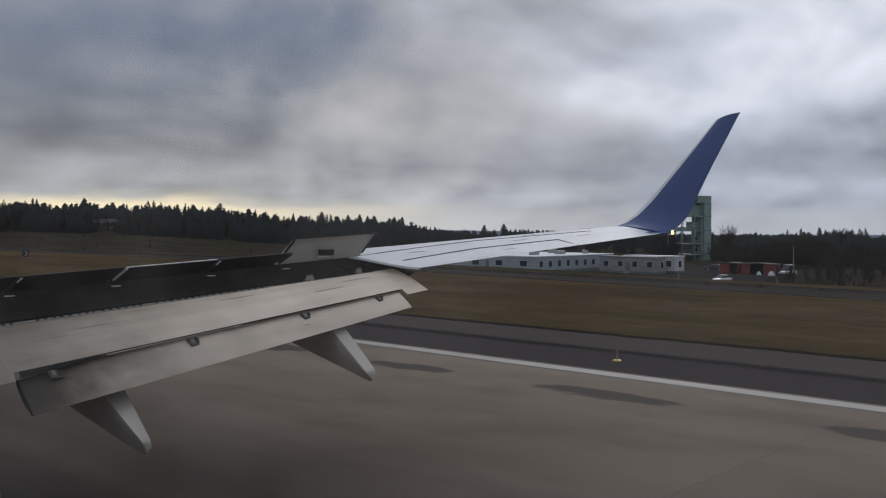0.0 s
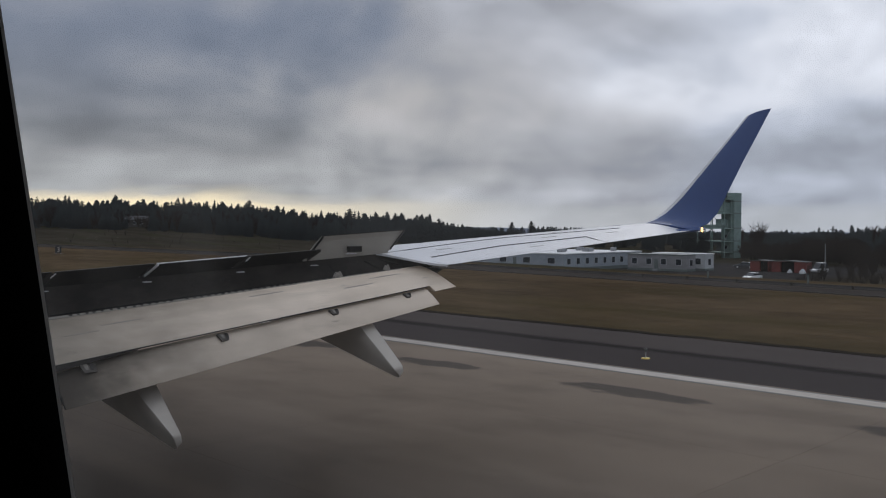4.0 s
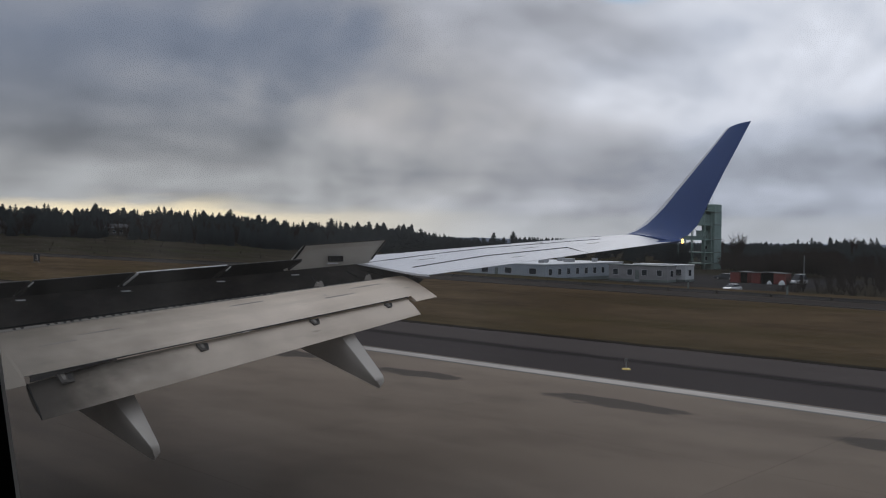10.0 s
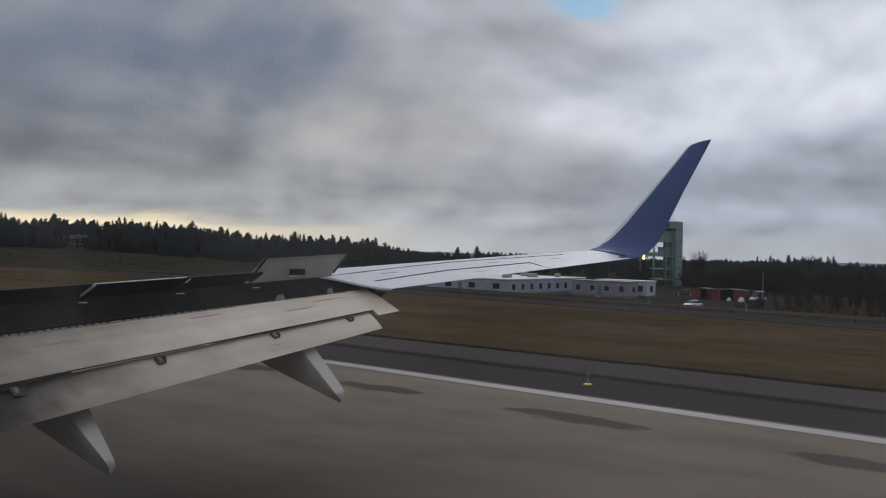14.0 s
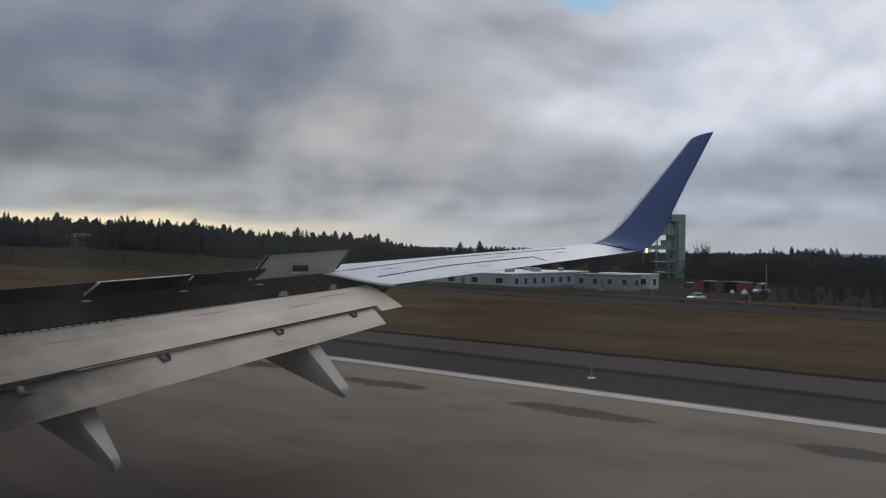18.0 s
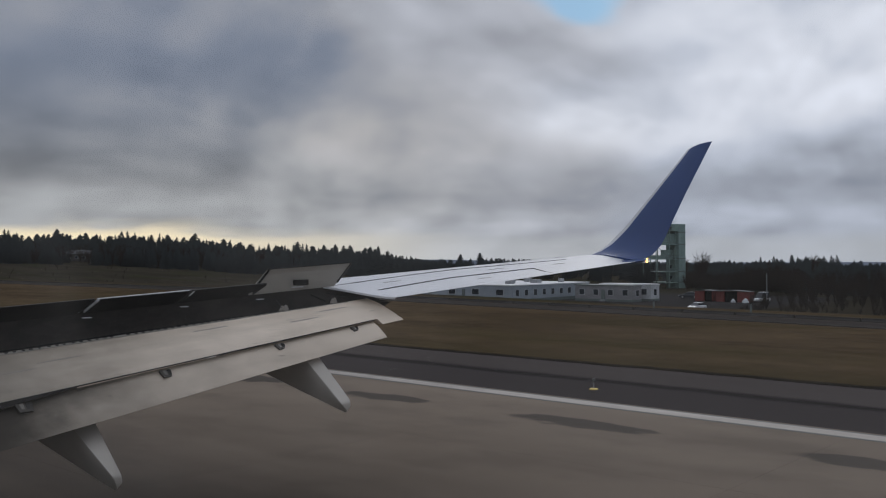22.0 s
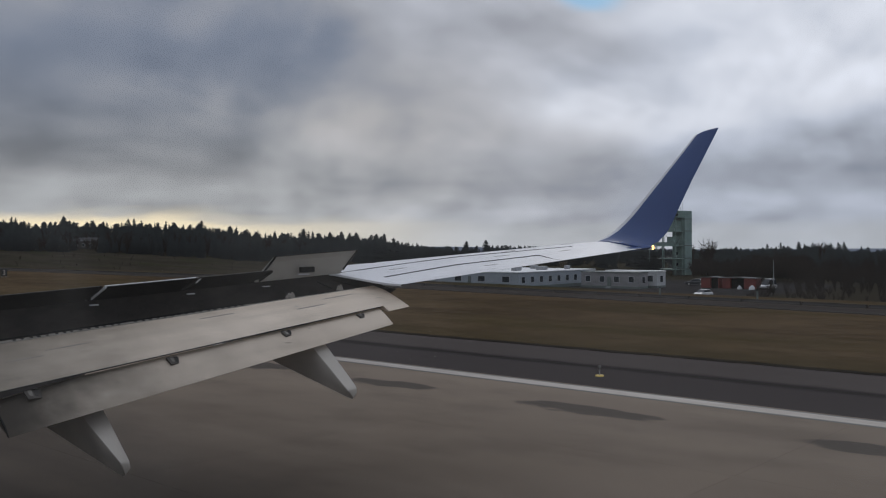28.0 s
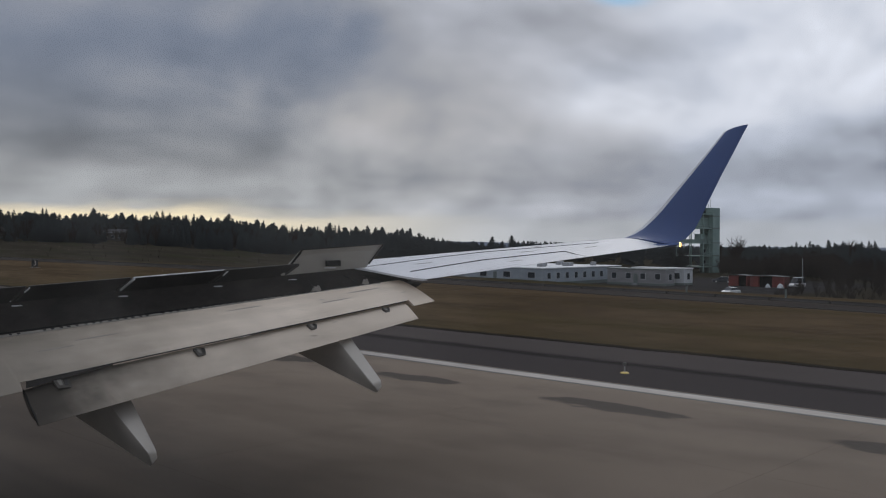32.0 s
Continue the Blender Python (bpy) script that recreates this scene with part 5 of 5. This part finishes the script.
def hut(name, x0, x1, y0, y1, z, h, wall, roof, label, category, panes=0, end_panes=0, doors=0, group="", over=0.15, size=1.5):
    """A flat-roofed building: windows in its side and end walls, a dark skirting and a thin roof with an edge."""
    e = tagged(empty(name, ((x0 + x1) / 2, (y0 + y1) / 2, z)), label, category, group)
    box("wall", x0, x1, y0, y1, z - 0.8, z + h, wall, e, bev=0.05)
    box("skirting", x0 - 0.03, x1 + 0.03, y0 - 0.03, y1 + 0.03, z - 0.8, z + h * 0.22, tower_dark, e, "dark skirting along the ground")
    box("roof", x0 - over, x1 + over, y0 - over, y1 + over, z + h, z + h + 0.22, roof, e, bev=0.05)
    for i in range(panes):
        yy = y0 + (y1 - y0) * (i + 0.5) / panes
        wn = box("window", x0 - 0.05, x0 + 0.1, yy - size / 2, yy + size / 2, z + h * 0.44, z + h * 0.80, siding_white, e)
        box("pane", x0 - 0.08, x0 + 0.05, yy - size / 2 + 0.1, yy + size / 2 - 0.1, z + h * 0.46, z + h * 0.78, glass_dark, wn)
    for i in range(end_panes):
        xx = x0 + (x1 - x0) * (i + 0.5) / end_panes
        wn = box("window", xx - 0.65, xx + 0.65, y0 - 0.05, y0 + 0.1, z + h * 0.40, z + h * 0.78, siding_white, e)
        box("pane", xx - 0.55, xx + 0.55, y0 - 0.08, y0 + 0.05, z + h * 0.42, z + h * 0.76, glass_dark, wn)
    for i in range(doors):
        yy = y0 + (y1 - y0) * (i + 0.8) / (doors + 0.6)
        box("door", x0 - 0.06, x0 + 0.1, yy - 0.5, yy + 0.5, z + h * 0.22, z + h * 0.22 + 2.1, tower_dark, e)
        for k in range(3):
            box("step", x0 - 1.0 + 0.32 * k, x0 - 0.06, yy - 0.7, yy + 0.7, z - 0.3, z + h * 0.07 * (k + 1), steel_grey, e)
    return e


office = hut("office_building", 165, 196, 128, 157, land(166, 130) - 0.15, 3.9, office_blue, roof_pale, "long pale blue-grey flat-roofed office building with small windows", "building", 4, 9, 1, size=2.2)
for ux, uy, uw in ((172, 134, 1.6), (178, 138, 1.2), (181, 133, 2.0), (187, 140, 1.5), (190, 132, 1.1)):
    uz = land(166, 130) - 0.15 + 4.1
    box("rooftop_unit", ux, ux + uw, uy, uy + uw, uz, uz + 0.9, steel_grey, office, bev=0.06)
hut("site_trailer", 184, 188, 108.5, 124, land(186, 110) - 0.4, 4.0, trailer_grey, tower_dark, "weathered grey site trailer with dark roof edge", "trailer", 4, 1, 1, "site trailers")
hut("site_trailer", 190, 194, 107.3, 121, land(191, 110) - 0.4, 4.1, siding_white, roof_pale, "off-white site trailer with pale roof", "trailer", 4, 1, 0, "site trailers")


def container(x, y, z, ln, gap0, gap1, label):
    e = tagged(empty("cargo_container", (x, y, z)), label, "container", "red containers")
    wide, h = 3.0, 2.35
    for nm, a, b in (("side_wall", 0.0, gap0), ("side_wall", gap1, 1.0)):
        box(nm, x, x + wide, y + ln * a, y + ln * b, z - 0.3, z + h, shed_red, e, bev=0.04)
        n = max(1, int(ln * (b - a) / 0.42))
        for i in range(n):
            yy = y + ln * a + (i + 0.2) * ln * (b - a) / n
            box("rib", x - 0.05, x + 0.02, yy, yy + 0.18, z + 0.1, z + h - 0.15, shed_red, e)
    # Added dark sheet in place of the bay's shaded inside.
    box("bay_screen", x + 0.5, x + 0.6, y + ln * gap0, y + ln * gap1, z - 0.3, z + h, cove_dark, e, "dark sheet standing in for shade in the open bay")
    secs = [[(xx, y - 0.15, z + h), (xx, y + ln * 0.5, z + h + 0.22), (xx, y + ln + 0.15, z + h), (xx, y + ln + 0.15, z + h + 0.08), (xx, y + ln * 0.5, z + h + 0.30), (xx, y - 0.15, z + h + 0.08)] for xx in (x - 0.3, x + wide + 0.2)]
    skin("canopy_roof", secs, roof_grey, e, "low dark canopy roof")
    return e


container(197, 95.5, land(197, 97) - 0.05, 4.45, 0.04, 0.48, "bright red shipping container with a dark open bay")
container(197, 87.05, land(197, 90) - 0.05, 7.75, 0.34, 0.74, "faded red shipping containers flanking a dark canopied bay")


def covered_pile(x, y, r):
    z = land(x, y)
    e = tagged(empty("covered_pile", (x, y, z)), "small pile under a white tarpaulin by red containers", "tarpaulin", "white covered piles")
    g = random.Random(int(x * 7 + y))
    secs = [[(x + q * r * g.uniform(0.85, 1.15) * math.cos(a * math.pi / 5), y + q * r * g.uniform(0.85, 1.15) * math.sin(a * math.pi / 5), z + hh * r) for a in range(10)] for q, hh in ((1.0, -0.1), (0.85, 0.5), (0.5, 1.0), (0.15, 1.35))]
    skin("tarpaulin", secs, siding_white, e)


covered_pile(195.6, 90.0, 0.6)
covered_pile(195.0, 86.9, 0.75)


def pipe_stack(x, y):
    """Low stack of long yellow barrier rails on the asphalt."""
    z = land(x, y)
    e = tagged(empty("barrier_stack", (x, y, z)), "low stack of yellow barrier rails on the asphalt", "barrier stack")
    for i in range(5):
        tube("rail", (x + 0.35 * i, y - 3.6 + 0.3 * i, z + 0.18), (x + 0.35 * i, y + 3.4 + 0.2 * i, z + 0.18), 0.16, yellow_paint, e, n=8)
    for i in range(3):
        tube("rail", (x + 0.5 + 0.35 * i, y - 3.2, z + 0.46), (x + 0.5 + 0.35 * i, y + 2.9, z + 0.46), 0.16, yellow_paint, e, n=8)


pipe_stack(146, 105)


def car(x, y, z, turn, paint, label, van=False):
    """Built along its own Y at the origin, then set in place."""
    e = tagged(empty("car"), label, "car", "parked cars")
    hood, roof = (0.95, 1.48) if not van else (1.2, 2.2)
    def ring(yy, half, zl, zh):
        return [(-half, yy, zl), (half, yy, zl), (half, yy, zh - 0.12), (half * 0.9, yy, zh), (-half * 0.9, yy, zh), (-half, yy, zh - 0.12)]
    skin("body", [ring(-2.3, 0.78, 0.42, 0.80), ring(-2.1, 0.88, 0.26, 0.94), ring(-0.8, 0.91, 0.24, 1.0), ring(1.0, 0.91, 0.24, 0.98), ring(2.0, 0.86, 0.26, 0.84), ring(2.3, 0.75, 0.40, 0.70)], paint, e)
    skin("cabin", [ring(-1.95 if van else -1.7, 0.80, 0.9, 1.02), ring(-1.75 if van else -1.15, 0.72, 0.9, roof), ring(0.45, 0.72, 0.9, roof), ring(1.25, 0.80, 0.9, 1.0)], glass_dark, e, "dark car windows")
    skin("roof", [ring(-1.70 if van else -1.1, 0.70, roof - 0.03, roof + 0.03), ring(0.4, 0.70, roof - 0.03, roof + 0.03)], paint, e)
    for sx in (-1, 1):
        for yy in (-1.4, 1.4):
            wh = tube("wheel", (sx * 0.70, yy, 0.33), (sx * 0.93, yy, 0.33), 0.33, tyre_black, e, n=12)
            tube("rim", (sx * 0.90, yy, 0.33), (sx * 0.945, yy, 0.33), 0.2, bare_metal, wh, n=8)
        box("headlight", sx * 0.62 - 0.14, sx * 0.62 + 0.14, 2.18, 2.33, 0.58, 0.72, roof_pale, e)
        box("tail_light", sx * 0.64 - 0.12, sx * 0.64 + 0.12, -2.33, -2.2, 0.66, 0.80, shed_red, e)
    e.matrix_basis = Matrix.Translation((x, y, z)) @ pose(0, 0, 0, 0, 0, turn)
    return e


bpy.context.view_layer.update()
white_car = car(150, 122, land(150, 122) + 0.05, 62, car_white, "white car parked on the low asphalt lot")
for x, y, turn in ((158, 146, 75), (156, 150, 80), (163, 163, 60), (165.5, 83.5, 86), (186, 172, 60), (191, 178, 65), (178, 181, 63), (197, 190, 61), (184, 196, 64), (202, 203, 70)):
    copy_thing(white_car, Matrix.Translation((x, y, land(x, y) + 0.05)) @ pose(0, 0, 0, 0, 0, turn + R.uniform(-4, 4)))
car(206, 106, land(206, 106) + 0.05, 20, car_dark, "dark car parked beside the red containers")
car(199, 85.0, land(199, 85.0) + 0.05, 80, car_white, "white van parked beside the red containers", van=True)


def light_pole(x, y):
    z = land(x, y)
    e = tagged(empty("light_pole", (x, y, z)), "thin grey steel pole beside the red containers", "pole")
    tube("base", (x, y, z - 0.3), (x, y, z + 0.35), 0.20, steel_grey, e)
    tube("pole", (x, y, z + 0.35), (x, y, z + 6.4), 0.11, steel_grey, e, r1=0.07)
    tube("cap", (x, y, z + 6.4), (x, y, z + 6.55), 0.12, tower_dark, e, r1=0.06)


light_pole(196.0, 82.5)


def marker_post(x, y, h):
    e = tagged(empty("marker_post", (x, y, 0.0)), "short dark marker post beside the service road", "post", "road marker posts")
    tube("post", (x, y, -0.3), (x, y, h), 0.055, tower_dark, e)
    tube("cap", (x, y, h), (x, y, h + 0.06), 0.075, cove_dark, e, r1=0.03)


for x, y, h in ((57.6, 32.3, 0.62), (56.0, 24.6, 0.75)):
    marker_post(x, y, h)


def house(x, y, w, d, h, turn):
    z = land(x, y)
    e = tagged(empty("house"), "grey house with a pitched shingle roof among trees", "house", "hillside houses")
    box("wall", -w / 2, w / 2, -d / 2, d / 2, -1.0, h, barrier_grey, e)
    skin("roof", [[(-w / 2 - 0.5, yy, h - 0.15), (w / 2 + 0.5, yy, h - 0.15), (w / 2 + 0.5, yy, h), (0, yy, h + w * 0.24), (-w / 2 - 0.5, yy, h)] for yy in (-d / 2 - 0.5, d / 2 + 0.5)], roof_grey, e)
    for i in range(3):
        yy = -d / 2 + d * (i + 0.5) / 3
        wn = box("window", -w / 2 - 0.06, -w / 2 + 0.1, yy - 0.7, yy + 0.7, 1.0, 2.3, roof_pale, e)
        box("pane", -w / 2 - 0.09, -w / 2 + 0.05, yy - 0.6, yy + 0.6, 1.1, 2.2, glass_dark, wn)
    box("chimney", 0.8, 1.5, 0.5, 1.2, h, h + w * 0.24 + 0.9, barrier_grey, e)
    e.matrix_basis = Matrix.Translation((x, y, z)) @ pose(0, 0, 0, 0, 0, turn)


HOUSES = ((128, 402, 7, 12, 3.2, 30), (150, 412, 7, 9, 3.4, 20), (196, 392, 7, 10, 3.2, 35))
for args in HOUSES:
    house(*args)


# ---- trees ----
def conifer_mesh_data(h, r, tiers, spokes, rng, base=0.1, fan=(0.22, 0.42)):
    """Trunk and ragged drooping tiers, as triangles."""
    v, f = [], []
    def tri(a, b, c):
        n = len(v)
        v.extend((a, b, c))
        f.append((n, n + 1, n + 2))
    for i in range(tiers):
        q = base + (1 - base) * (i + rng.uniform(-0.2, 0.3)) / tiers
        z = q * h
        rad = r * (1 - q) ** 0.52 * rng.uniform(0.6, 1.2) + 0.15
        a0 = rng.uniform(0, 6.3)
        for k in range(spokes):
            a = a0 + 2 * math.pi * k / spokes + rng.uniform(-0.3, 0.3)
            rr = rad * rng.uniform(0.55, 1.2)
            w = rng.uniform(*fan)
            dz = h / tiers
            tri((0.04 * math.cos(a), 0.04 * math.sin(a), z + dz * rng.uniform(0.9, 1.5)),
                (rr * math.cos(a - w), rr * math.sin(a - w), z - dz * rng.uniform(0.0, 0.5)),
                (rr * math.cos(a + w), rr * math.sin(a + w), z - dz * rng.uniform(0.0, 0.5)))
    tri((0, 0, h * 1.03), (0.12, 0, h * 0.9), (-0.06, 0.1, h * 0.9))
    return v, f


def bare_tree_data(h, r, limbs, twigs, rng):
    """Bare upright limbs with bunches of thin twigs."""
    v, f = [], []
    def sliver(p, q, w):
        d = q - p
        s = d.cross(Vector((rng.uniform(-1, 1), rng.uniform(-1, 1), 0.2))).normalized() * w
        n = len(v)
        v.extend((p - s, p + s, q))
        f.append((n, n + 1, n + 2))
    for i in range(limbs):
        a, q = rng.uniform(0, 6.3), rng.uniform(0.15, 0.6)
        p0 = Vector((0, 0, h * q * 0.6))
        p1 = Vector((r * rng.uniform(0.4, 1) * math.cos(a), r * rng.uniform(0.4, 1) * math.sin(a), h * rng.uniform(0.55, 1.0)))
        sliver(p0, p1, 0.10)
        for k in range(twigs):
            p = p0.lerp(p1, rng.uniform(0.25, 0.95))
            sliver(p, p + Vector((rng.uniform(-1, 1) * r * 0.5, rng.uniform(-1, 1) * r * 0.5, rng.uniform(0.1, 0.35) * h * 0.5)), 0.10)
    return v, f


def scatter(name, kinds, spots, mat, label, category):
    """One joined wood out of a few tree shapes at (x, y, z, height, turn)."""
    V, F, n = [], [], 0
    for x, y, z, hgt, turn, k in spots:
        vs, fs, h0 = kinds[k]
        s = hgt / h0
        c, d = math.cos(turn) * s, math.sin(turn) * s
        V.append(np.column_stack((vs[:, 0] * c - vs[:, 1] * d + x, vs[:, 0] * d + vs[:, 1] * c + y, vs[:, 2] * s + z)))
        F.append(fs + n)
        n += len(vs)
    V, F = np.vstack(V), np.vstack(F)
    me = bpy.data.meshes.new(name)
    me.vertices.add(len(V))
    me.vertices.foreach_set("co", V.astype(np.float32).ravel())
    me.loops.add(F.size)
    me.loops.foreach_set("vertex_index", F.astype(np.int32).ravel())
    me.polygons.add(len(F))
    me.polygons.foreach_set("loop_start", np.arange(0, F.size, 3, dtype=np.int32))
    me.materials.append(mat)
    me.update(calc_edges=True)
    return tagged(new(name, me), label, category, kind="stuff")


def shape(data, h):
    return np.array([tuple(p) for p in data[0]]), np.array(data[1]), h


rng = random.Random(11)
far_kinds = [shape(conifer_mesh_data(20, rng.uniform(3.2, 7.6), 18, 15, rng, 0.03, (0.10, 0.26)), 20) for _ in range(12)]
near_kinds = [shape(conifer_mesh_data(14, rng.uniform(1.5, 2.9), 30, 15, rng, 0.03, (0.10, 0.24)), 14) for _ in range(10)]
bare_kinds = [shape(bare_tree_data(12, rng.uniform(2.6, 4.2), 16, 9, rng), 12) for _ in range(10)]


def at(az, rng_m):
    return rng_m * math.sin(radians(az)), rng_m * math.cos(radians(az))


spots = []
for i in range(5200):
    az = rng.uniform(-6, 44)
    d = rng.uniform(400 - 50 * ease(az, 27, 36), 600)
    x, y = at(az, d)
    if x < 66 or any(abs(math.atan2(x, y) - math.atan2(q[0], q[1])) < 0.011 and math.hypot(x, y) < math.hypot(q[0], q[1]) + 16 for q in HOUSES):
        continue
    z = land(x, y) - 0.3
    tall = rng.gauss(8.4, 1.9) + 2.2 * noise.noise(Vector((az * 0.8, d * 0.02, 0))) + (2.0 if rng.random() < 0.05 else 0)
    if d < 440:
        tall *= 0.75
    spots.append((x, y, z, max(4.0, tall), rng.uniform(0, 6.3), rng.randrange(12)))
for i in range(1300):
    az = rng.uniform(42, 66)
    d = rng.uniform(300, 800)
    x, y = at(az, d)
    if in_lot(x, y) or (x < 275 and az > 46):
        continue
    z = land(x, y) - 0.3
    top = 3.9 + skyline(az) * d + rng.gauss(-2.5, 1.5) + (1.8 if rng.random() < 0.06 else 0)
    spots.append((x, y, z, min(max(6.0, top - z), 19.0), rng.uniform(0, 6.3), rng.randrange(12)))
for i in range(900):
    az, d = rng.uniform(63.5, 98), rng.uniform(330, 900)
    x, y = at(az, d)
    z = land(x, y) - 0.3
    top = 3.9 + skyline(az) * d + rng.gauss(-1.0, 1.2) + 1.6 * noise.noise(Vector((az * 0.5, 6.0, 0)))
    spots.append((x, y, z, min(max(7.0, top - z), 17.0), rng.uniform(0, 6.3), rng.randrange(12)))
scatter("conifer_wood", far_kinds, spots, conifer_haze_green, "dark evergreen wood along the skyline", "woods")

spots = []
for i in range(2200):
    az = rng.uniform(63.5, 96)
    d = rng.uniform(285 - 40 * ease(az, 68, 74), 430)
    x, y = at(az, d)
    if x < 228:
        continue
    z = land(x, y) - 0.3
    top = 3.9 + skyline(az) * d + rng.gauss(-1.6, 1.3) + 1.5 * noise.noise(Vector((az * 0.35, 7.0, 0))) + (1.3 if rng.random() < 0.07 else 0)
    spots.append((x, y, z, max(5.0, top - z), rng.uniform(0, 6.3), rng.randrange(10)))
scatter("evergreen_thicket", near_kinds, spots, conifer_haze_green, "dense dark evergreens on the low ground", "woods")

spots = []
for i in range(1500):
    az = rng.uniform(65.5, 98)
    d = rng.uniform(120, 300)
    x, y = at(az, d)
    if x < 112 or (in_lot(x, y) and y > 76):
        continue
    z = land(x, y) - 0.3
    far = ease(x, 130.0, 235.0)
    spots.append((x, y, z, rng.uniform(1.0, 2.2) + far * rng.uniform(1.5, 6.0), rng.uniform(0, 6.3), rng.randrange(10)))
for i in range(420):
    az = rng.uniform(8, 62)
    d = rng.uniform(170, 420)
    x, y = at(az, d)
    if x < 100 or (116 < x < 245 and 60 < y < 230):
        continue
    spots.append((x, y, land(x, y) - 0.2, rng.uniform(0.5, 1.9), rng.uniform(0, 6.3), rng.randrange(10)))
for i in range(760):
    az, d = (rng.uniform(64.5, 97) if i % 2 else rng.uniform(62.6, 69)), rng.uniform(240, 330)
    x, y = at(az, d)
    if x < 226:
        continue
    z = land(x, y) - 0.3
    top = 3.9 + skyline(az) * d + rng.gauss(-2.6, 1.0) + 2.0 * noise.noise(Vector((az * 0.3, 3.0, 0)))
    spots.append((x, y, z, max(5.0, top - z), rng.uniform(0, 6.3), rng.randrange(10)))
for i in range(260):
    az, d = rng.uniform(4, 40), rng.uniform(385, 520)
    x, y = at(az, d)
    z = land(x, y) - 0.3
    spots.append((x, y, z, rng.uniform(6.0, 10.0), rng.uniform(0, 6.3), rng.randrange(10)))
scatter("bare_brush", bare_kinds, spots, wood_brown, "brown leafless brush and saplings on the slope", "brush")


def bare_tree(x, y, h, r, seed):
    g = random.Random(seed)
    z = land(x, y)
    e = tagged(empty("bare_tree", (x, y, z)), "bare rounded deciduous tree standing above dark woods", "tree", "bare trees")
    tube("trunk", (x, y, z - 0.3), (x, y, z + h * 0.6), 0.20, bark, e, r1=0.08, n=7)
    v, f = bare_tree_data(h, r, 26, 22, g)
    piece("crown", mesh("crown", [(a[0] + x, a[1] + y, a[2] + z) for a in v], f, wood_brown), e)


for i, (az, d, up, r) in enumerate(((63.5, 300, 0.1, 3.2), (62.5, 330, -1.2, 2.2), (69.9, 310, -0.4, 2.8))):
    x, y = at(az, d)
    bare_tree(x, y, 3.9 + up - land(x, y), r, 70 + i)


def conifer_tree(x, y, h, r, seed):
    g = random.Random(seed)
    z = land(x, y)
    e = tagged(empty("conifer_tree", (x, y, z)), "single tall dark conifer standing above the brush", "tree", "lone conifers")
    tube("trunk", (x, y, z - 0.3), (x, y, z + h * 0.92), 0.22, bark, e, r1=0.03, n=7)
    v, f = conifer_mesh_data(h, r, 30, 10, g, 0.12)
    piece("crown", mesh("crown", [(a + x, b + y, c + z) for a, b, c in v], f, conifer_haze_green), e)


for i, (az, d, up) in enumerate(((50.2, 440, 0.9), (49.0, 460, 0.4), (43.5, 420, 2.6), (41.8, 430, 4.6), (40.6, 425, 5.0), (59.8, 296, -0.6), (60.4, 300, -2.4), (74.0, 310, -1.6))):
    x, y = at(az, d)
    conifer_tree(x, y, 3.9 + up - land(x, y), 3.2 + 0.25 * (i % 4), 40 + i)


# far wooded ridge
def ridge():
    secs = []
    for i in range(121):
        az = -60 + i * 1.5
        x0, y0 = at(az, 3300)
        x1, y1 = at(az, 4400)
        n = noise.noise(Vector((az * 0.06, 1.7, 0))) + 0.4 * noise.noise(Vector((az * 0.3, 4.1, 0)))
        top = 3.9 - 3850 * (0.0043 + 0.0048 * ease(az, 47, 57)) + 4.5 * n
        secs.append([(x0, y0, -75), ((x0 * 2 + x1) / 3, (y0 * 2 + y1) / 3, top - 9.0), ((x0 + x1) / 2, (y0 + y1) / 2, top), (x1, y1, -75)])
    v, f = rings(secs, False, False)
    tagged(new("backdrop_ridge", mesh("backdrop_ridge", v, f, ridge_haze_blue, True)), "low blue-grey wooded ridge on the horizon", "hills", kind="structure")


ridge()

lake_v = [(*at(az, d), -44.0) for d in (1500, 2100, 2900) for az in range(44, 70, 2)]
lake_f = [(j * 13 + i, j * 13 + i + 1, (j + 1) * 13 + i + 1, (j + 1) * 13 + i) for j in range(2) for i in range(12)]
tagged(new("water_lake", mesh("water_lake", lake_v, lake_f, lake_water)), "pale still lake far down in the valley", "water", kind="structure")


# ---- runway slabs ----
def slabs():
    wide, long, gap = 6.543, 7.6, 0.005
    v, f = box_data(gap / 2, wide - gap / 2, gap / 2, long - gap / 2, -0.3, 0.0)
    me = mesh("slab", v, f, concrete)
    for i in range(7):
        for j in range(22):
            x, y = -24.7 + i * wide, -16 + j * long
            if i < 2:
                continue
            ob = new("slab", me)
            ob.parent = RUN
            ob.location = (x, y, 0)
    V, F = [], []
    def add(x0, x1, y0, y1):
        vv, ff = box_data(x0 + gap / 2, x1 - gap / 2, y0 + gap / 2, y1 - gap / 2, -0.3, 0.0)
        n = len(V)
        V.extend(vv)
        F.extend(tuple(a + n for a in q) for q in ff)
    for i in range(7):
        x = -24.7 + i * wide
        if i < 2:
            for j in range(22):
                add(x, x + wide, -16 + j * long, -16 + (j + 1) * long)
        for j in range(60):
            add(x, x + wide, -16 + (22 + j) * long, -16 + (23 + j) * long)
        add(x, x + wide, -300, -16)
        add(x, x + wide, -16 + 82 * long, 1400)
    tagged(piece("slab_field", mesh("slab_field", V, F, concrete), RUN), kind="stuff")


slabs()
